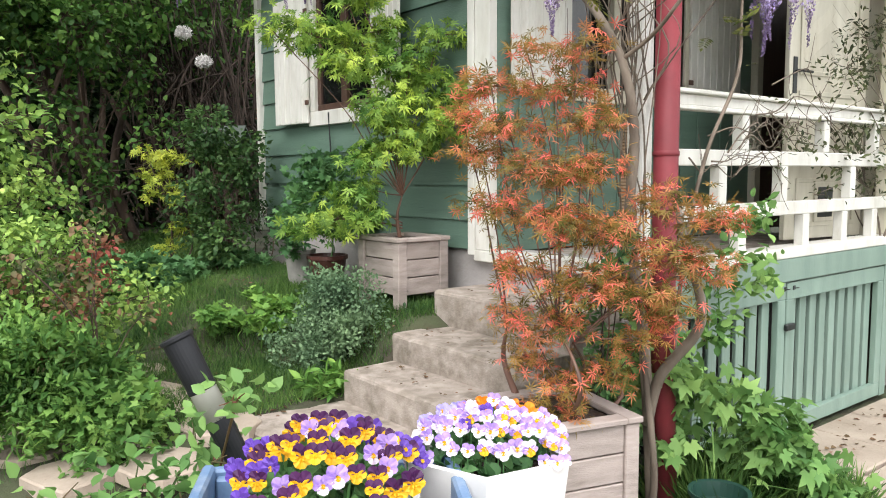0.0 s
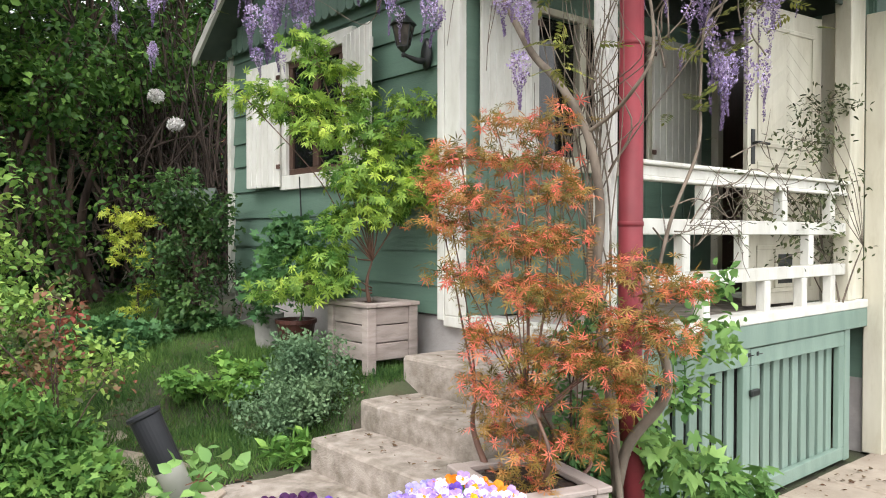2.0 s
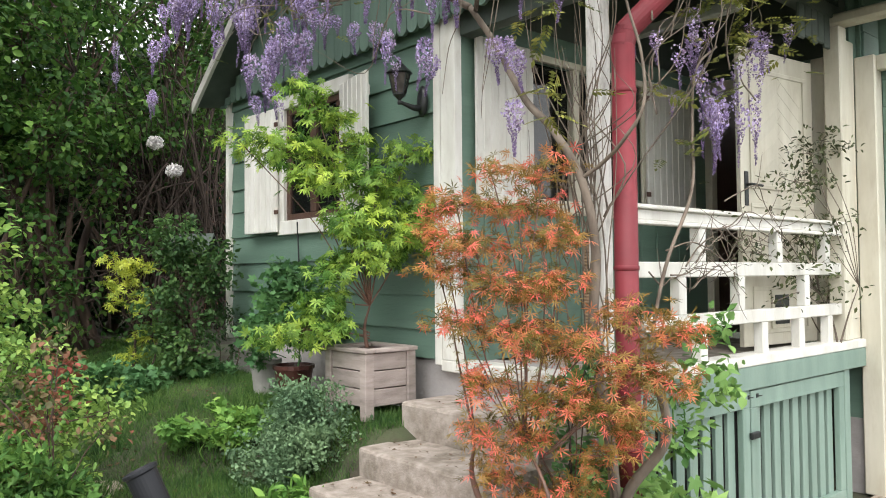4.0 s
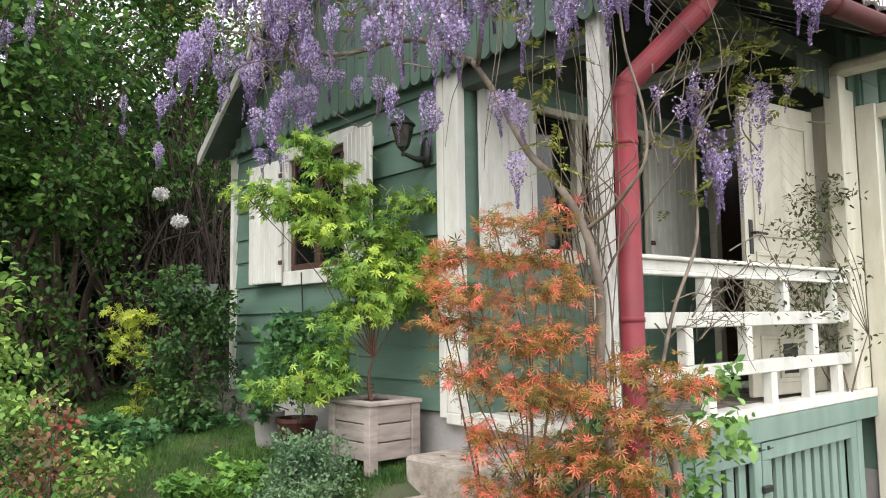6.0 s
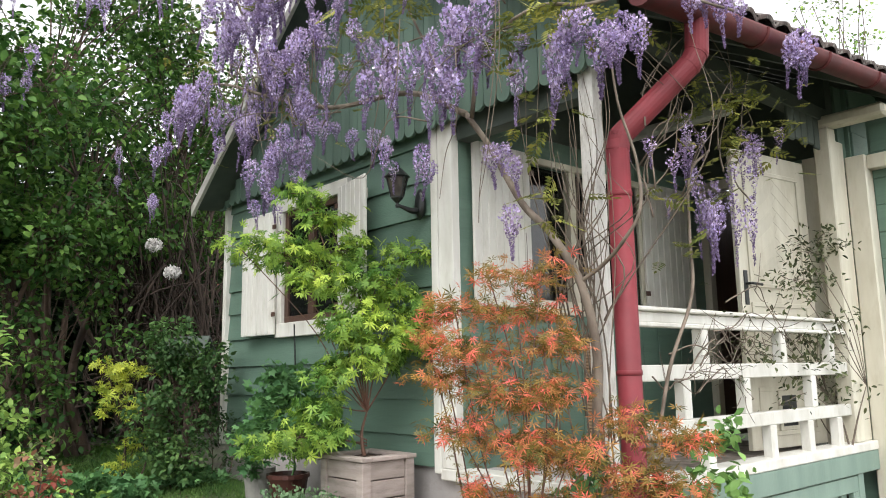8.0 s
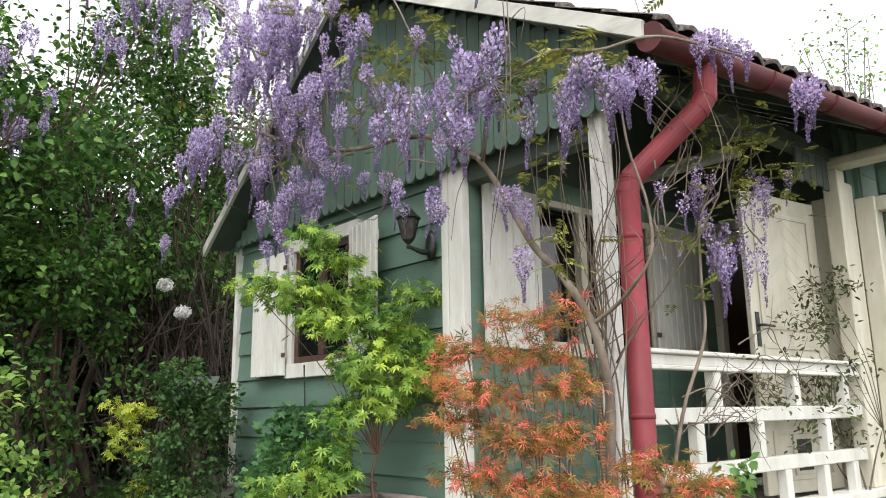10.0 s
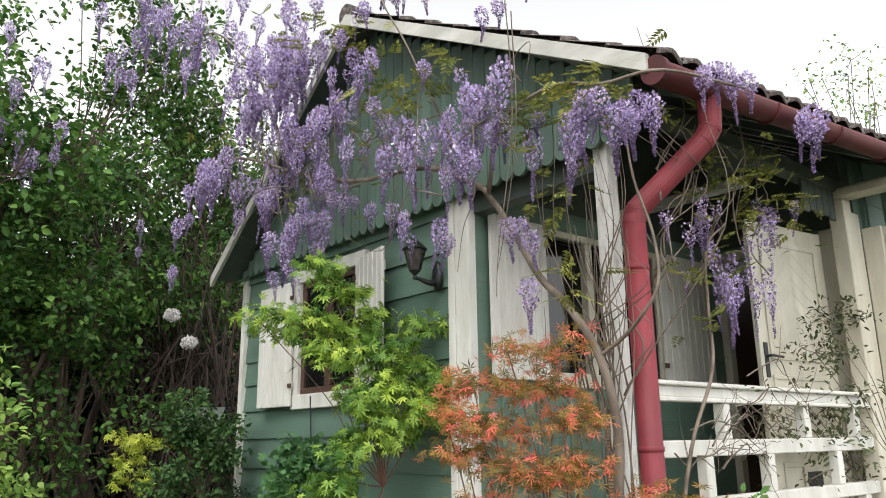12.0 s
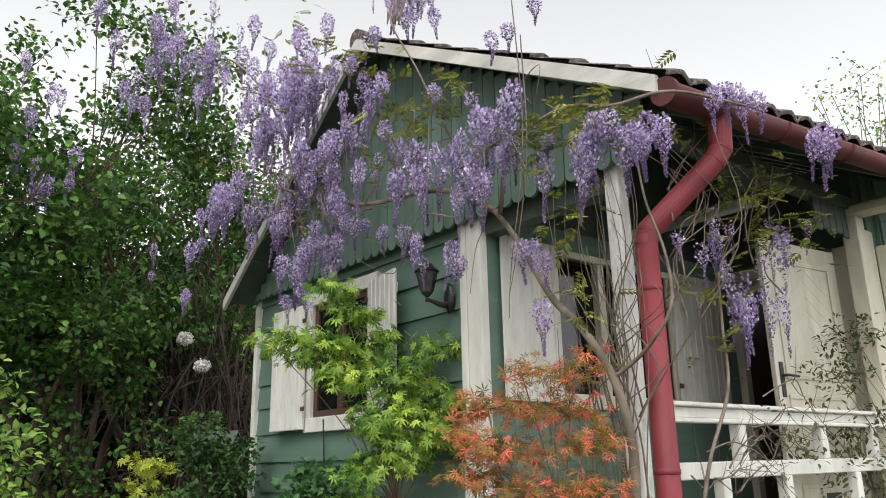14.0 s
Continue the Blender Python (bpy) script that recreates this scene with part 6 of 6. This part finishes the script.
for s in (-1, 1):
    bx("board", (-CW, s * CD - 0.011, 0.0), (CW, s * CD + 0.011, CH), BLUEW, crate, 0.005, m=M)
    bx("board", (s * CW - 0.011, -CD + 0.012, 0.0), (s * CW + 0.011, CD - 0.012, CH + 0.012), BLUEW, crate, 0.005, m=M)
    bx("cleat", (s * (CW - 0.03) - 0.018, CD - 0.031, 0.0), (s * (CW - 0.03) + 0.018, CD - 0.0115, CH - 0.01), BLUEW, crate, 0.004, m=M)
bx("base", (-CW, -CD, 0.0), (CW, CD, 0.012), BLUEW, crate, m=M)
pp = thing("flower_pot", (ax_, ay_, TBL + 0.012), "round white flower pot standing in the blue crate", "pot")
M = Matrix.Translation((ax_, ay_, TBL + 0.013))
part("body", lathe(Geo(), [(0, 0), (0.10, 0), (0.138, 0.225), (0.146, 0.228), (0.146, 0.245), (0.136, 0.245), (0.13, 0.22), (0, 0.215)], M, 32), WPOT, pp, smooth=False)
bouquet("pansies", "purple and yellow pansies in full flower in a pot", ax_, ay_, TBL + 0.235, 0.155, 0.125,
        [("dark", 36, -0.9, 0.85, -1.0, 0.4), ("violet", 10, -1.0, -0.55, -0.6, 0.5), ("lilac", 14, -0.7, 0.3, 0.3, 0.95), ("violet", 14, 0.25, 1.0, 0.1, 0.95), ("lilac", 8, -0.5, 0.6, -0.7, 0.3), ("dark", 8, -0.9, 0.9, 0.3, 0.8)], 0.034, 560)
wp = thing("hexagonal_planter", (wx, wy, TBL), "white painted wooden hexagonal planter on the table", "planter")
HR, HH = 0.168, 0.262
off = radians(48.6 + 30)
for k in range(6):
    a0, a1 = off + k * math.pi / 3, off + (k + 1) * math.pi / 3
    g = Geo()
    vs = []
    for zz_, kk in ((0.0, 0.80), (HH, 1.0)):
        for rr in (HR * kk, (HR - 0.016) * kk):
            for a in (a0, a1):
                vs.append((wx + rr * math.cos(a), wy + rr * math.sin(a), TBL + zz_))
    g.add(vs, [(0, 1, 5, 4), (3, 2, 6, 7), (4, 5, 7, 6), (1, 0, 2, 3), (0, 4, 6, 2), (1, 3, 7, 5)])
    part("panel", g, WPOT, wp)
part("soil", lathe(Geo(), [(HR * 0.78, HH - 0.03 + TBL), (0, HH - 0.02 + TBL)], Matrix.Translation((wx, wy, 0)), 6), SOIL, wp)
bouquet("violas", "white, lilac and orange violas in full flower in a planter", wx, wy, TBL + HH - 0.045, 0.15, 0.115,
        [("orange", 5, 0.35, 0.85, 0.1, 0.8), ("blue", 10, -0.95, -0.35, 0.0, 0.8), ("orange", 4, -0.3, 0.3, 0.1, 0.6), ("viola", 46, -0.95, 0.95, -0.85, 0.9), ("duo", 22, -0.2, 0.95, -0.7, 0.5), ("violet", 2, -0.3, 0.1, -0.5, 0.2), ("lilac", 8, -0.3, 0.9, 0.2, 0.9)], 0.029, 420)

# ---- solar light ----
CLEAR = mat("frosted_clear_plastic", (0.62, 0.62, 0.55), (0.5, 0.5, 0.44), 0.2, 8, trans=0.5)
BLACKP = mat("black_plastic", (0.016, 0.017, 0.020), (0.011, 0.012, 0.014), 0.5, 12, 4, 0.05, 60, spec=0.25)
T0 = Vector((-1.640, 0.567, 1.225))
dn = (Vector((0.618, 0.786, 0)) * 0.42 + Vector((0, 0, -1)) * 0.905).normalized()
M = Matrix.Translation(T0) @ dn.to_track_quat("Z", "Y").to_matrix().to_4x4()
sol = thing("solar_light", T0 + dn * 1.05, "tilted black garden solar light with a clear tube", "lamp")
part("cap", lathe(Geo(), [(0, 0.004), (0.031, 0.004), (0.034, 0), (0.037, 0.002), (0.037, 0.008), (0.033, 0.012), (0.031, 0.12), (0.0, 0.12)], M, 28), BLACKP, sol, smooth=False)
part("tube", lathe(Geo(), [(0.030, 0.12), (0.029, 0.20), (0.0, 0.201)], M, 28), CLEAR, sol, "clear frosted plastic tube", smooth=True)
part("collar", lathe(Geo(), [(0.0306, 0.118), (0.0316, 0.12), (0.0316, 0.128), (0.0306, 0.13)], M, 28), BLACKP, sol)
part("stake", lathe(Geo(), [(0.0, 0.196), (0.029, 0.197), (0.026, 0.35), (0.02, 0.6), (0.012, 1.36), (0, 1.43)], M, 24), BLACKP, sol, smooth=False)

# ---- black pots and a tool by the path ----
for az, d, r, h in ((80.6, 2.55, 0.11, 0.12), (83.5, 2.6, 0.12, 0.16)):
    x, y = out(az, d)
    th = thing("plastic_pot", (x, y, ground_z(x, y)), "empty black plastic plant pot on the path", "pot", "empty plant pots")
    M = Matrix.Translation((x, y, ground_z(x, y) + 0.005))
    part("body", lathe(Geo(), [(0, 0), (r * 0.8, 0), (r * 0.97, h * 0.9), (r * 1.05, h * 0.9), (r * 1.05, h), (r * 0.93, h), (r * 0.76, 0.01), (0, 0.01)], M, 28), BLACKP, th)
x, y = out(76.9, 2.4)
tool = thing("hand_tool", (x, y, ground_z(x, y)), "black-handled hand tool lying on the path", "tool")
g = Geo()
z = ground_z(x, y) + 0.03
tube(g, [(x - 0.08, y - 0.02, z + 0.02), (x - 0.05, y - 0.01, z + 0.02), (x, y + 0.02, z + 0.008), (x + 0.05, y + 0.05, z)], [0.012, 0.018, 0.015, 0.016], 10)
part("handle", g, BLACKP, tool, smooth=True)

# ---- paving ----
pav = thing("pavement", (-3.2, 1.2, 0.3), "irregular sandy paving stones along the path", "pavement", kind="structure")
q = np.random.default_rng(5)
for i in range(9):
    for j in range(3):
        x = -5.4 + i * 0.42 + 0.05 * q.normal() + 0.18 * j
        y = 0.55 + j * 0.36 + 0.04 * q.normal() + 0.02 * i
        if math.hypot(x, y) < 1.4:
            continue
        n = 8
        g = Geo()
        ring = [(x + (0.20 + 0.025 * q.normal()) * math.cos(6.283 * k / n + 0.4), y + (0.175 + 0.02 * q.normal()) * math.sin(6.283 * k / n + 0.4)) for k in range(n)]
        zt = max(ground_z(a, b) for a, b in ring) + 0.012
        vs = [(a, b, zt - 0.06) for a, b in ring] + [(a, b, zt - 0.008) for a, b in ring] + [(x + (a - x) * 0.95, y + (b - y) * 0.95, zt) for a, b in ring]
        fs = [(k, (k + 1) % n, n + (k + 1) % n, n + k) for k in range(n)] + [(n + k, n + (k + 1) % n, 2 * n + (k + 1) % n, 2 * n + k) for k in range(n)] + [tuple(2 * n + k for k in range(n))]
        g.add(vs, fs)
        part("paving_stone", g, PAVE, pav)
for i in range(5):
    for j in range(2):
        bx("paving_slab", (-2.18 + j * 0.52, 3.55 + i * 0.5, -0.05), (-1.68 + j * 0.52, 4.04 + i * 0.5, 0.028 + 0.004 * ((i + j) % 2)), PAVE, pav, 0.008)

# ---- dark green tub by the downpipe ----
TUB = mat("dark_green_plastic", (0.02, 0.06, 0.045), (0.015, 0.045, 0.035), 0.35, 6)
x, y = out(31.5, 3.25)
tb = thing("plastic_tub", (x, y, 0), "dark green plastic tub among the grass", "tub")
part("body", lathe(Geo(), [(0, 0), (0.09, 0), (0.115, 0.24), (0.125, 0.25), (0.125, 0.265), (0.11, 0.26), (0.10, 0.2), (0, 0.19)], Matrix.Translation((x, y, 0.01)), 24), TUB, tb)

# ---- grass, litter ----
BLADE = (np.array([(-0.035, 0, 0), (0.035, 0, 0), (0.022, 0.55, 0.06), (-0.022, 0.55, 0.06), (0, 1.0, 0.22)]), [(0, 1, 2, 3), (3, 2, 4)])


def turf(name, label, x0, x1, y0, y1, n, s0, s1, keep):
    X, Y = x0 + (x1 - x0) * rng.random(n), y0 + (y1 - y0) * rng.random(n)
    ok = np.array([keep(a, b) for a, b in zip(X, Y)])
    X, Y = X[ok], Y[ok]
    C = np.array([(a, b, ground_z(a, b) - 0.004) for a, b in zip(X, Y)])
    tall = np.array([0.6 + 0.8 * (noise.noise((a * 2.3, b * 2.3, 5)) + 0.5) for a, b in zip(X, Y)])
    m = len(C)
    A = np.array([0, 0, 1.0]) + rng.normal(size=(m, 3)) * np.array([0.45, 0.45, 0.1])
    scatter(name, BLADE, C, A, rng.normal(size=(m, 3)) * np.array([1, 1, 0.1]), (s0 + (s1 - s0) * rng.random(m)) * np.clip(tall, 0.5, 1.5), L_GRASS, None, label, "grass", "stuff")


def lawn_keep(x, y):
    if x > -3.42 and y > 1.4 or noise.noise((x * 1.3, y * 1.3, 9)) < -0.7:
        return False
    return y > 0.95 + 0.12 * noise.noise((x * 2, 0, 1)) + 0.05 * (x + 4)


turf("lawn_grass", "uneven green lawn grass with bare earthy patches", -9.5, -3.4, 0.8, 2.95, 120000, 0.032, 0.078, lawn_keep)
turf("tall_grass", "tuft of tall green grass by the downpipe", -2.2, -1.5, 2.85, 3.75, 6500, 0.14, 0.32, lambda x, y: noise.noise((x * 3, y * 3, 2)) > -0.25)
turf("path_grass", "short green grass between the paving stones", -5.5, -2.6, 0.3, 1.3, 5000, 0.03, 0.06, lambda x, y: noise.noise((x * 2.5, y * 2.5, 4)) > 0.05)
LITTER = leafmat("dry_leaf", (0.20, 0.13, 0.075), (0.11, 0.065, 0.04), 0.4, 0.8, 0.1)
n = 2600
X, Y = -7 + 5.2 * rng.random(n), 0.9 + 5.0 * rng.random(n)
ok = (Y < 3.0) & ((X < -3.5) | (Y < 1.9)) | ((X > -2.15) & (Y > 3.1))
X, Y = X[ok], Y[ok]
C = np.array([(a, b, ground_z(a, b) + 0.008 + (0.03 if a > -2.2 else 0)) for a, b in zip(X, Y)])
scatter("leaf_litter", OVATE, C, rng.normal(size=(len(C), 3)) * np.array([1, 1, 0.1]), np.array([0, 0, 1.0]) + 0.3 * rng.normal(size=(len(C), 3)), 0.02 + 0.025 * rng.random(len(C)), LITTER, None, "scattered dry brown leaves on the ground", "litter", "stuff")
n = 90
k = rng.integers(0, 3, n)
X = -3.32 + 0.85 * rng.random(n)
Y = np.array([2.70, 2.36, 2.05])[k] + 0.22 * rng.random(n)
Z = np.array([0.912, 0.722, 0.573])[k] + 0.008
scatter("leaf_litter", OVATE, np.stack([X, Y, Z], 1), rng.normal(size=(n, 3)) * np.array([1, 1, 0.05]), np.array([0, 0, 1.0]) + 0.2 * rng.normal(size=(n, 3)), 0.012 + 0.016 * rng.random(n), LITTER, None, "dry leaf scraps lying on the steps", "litter", "stuff")
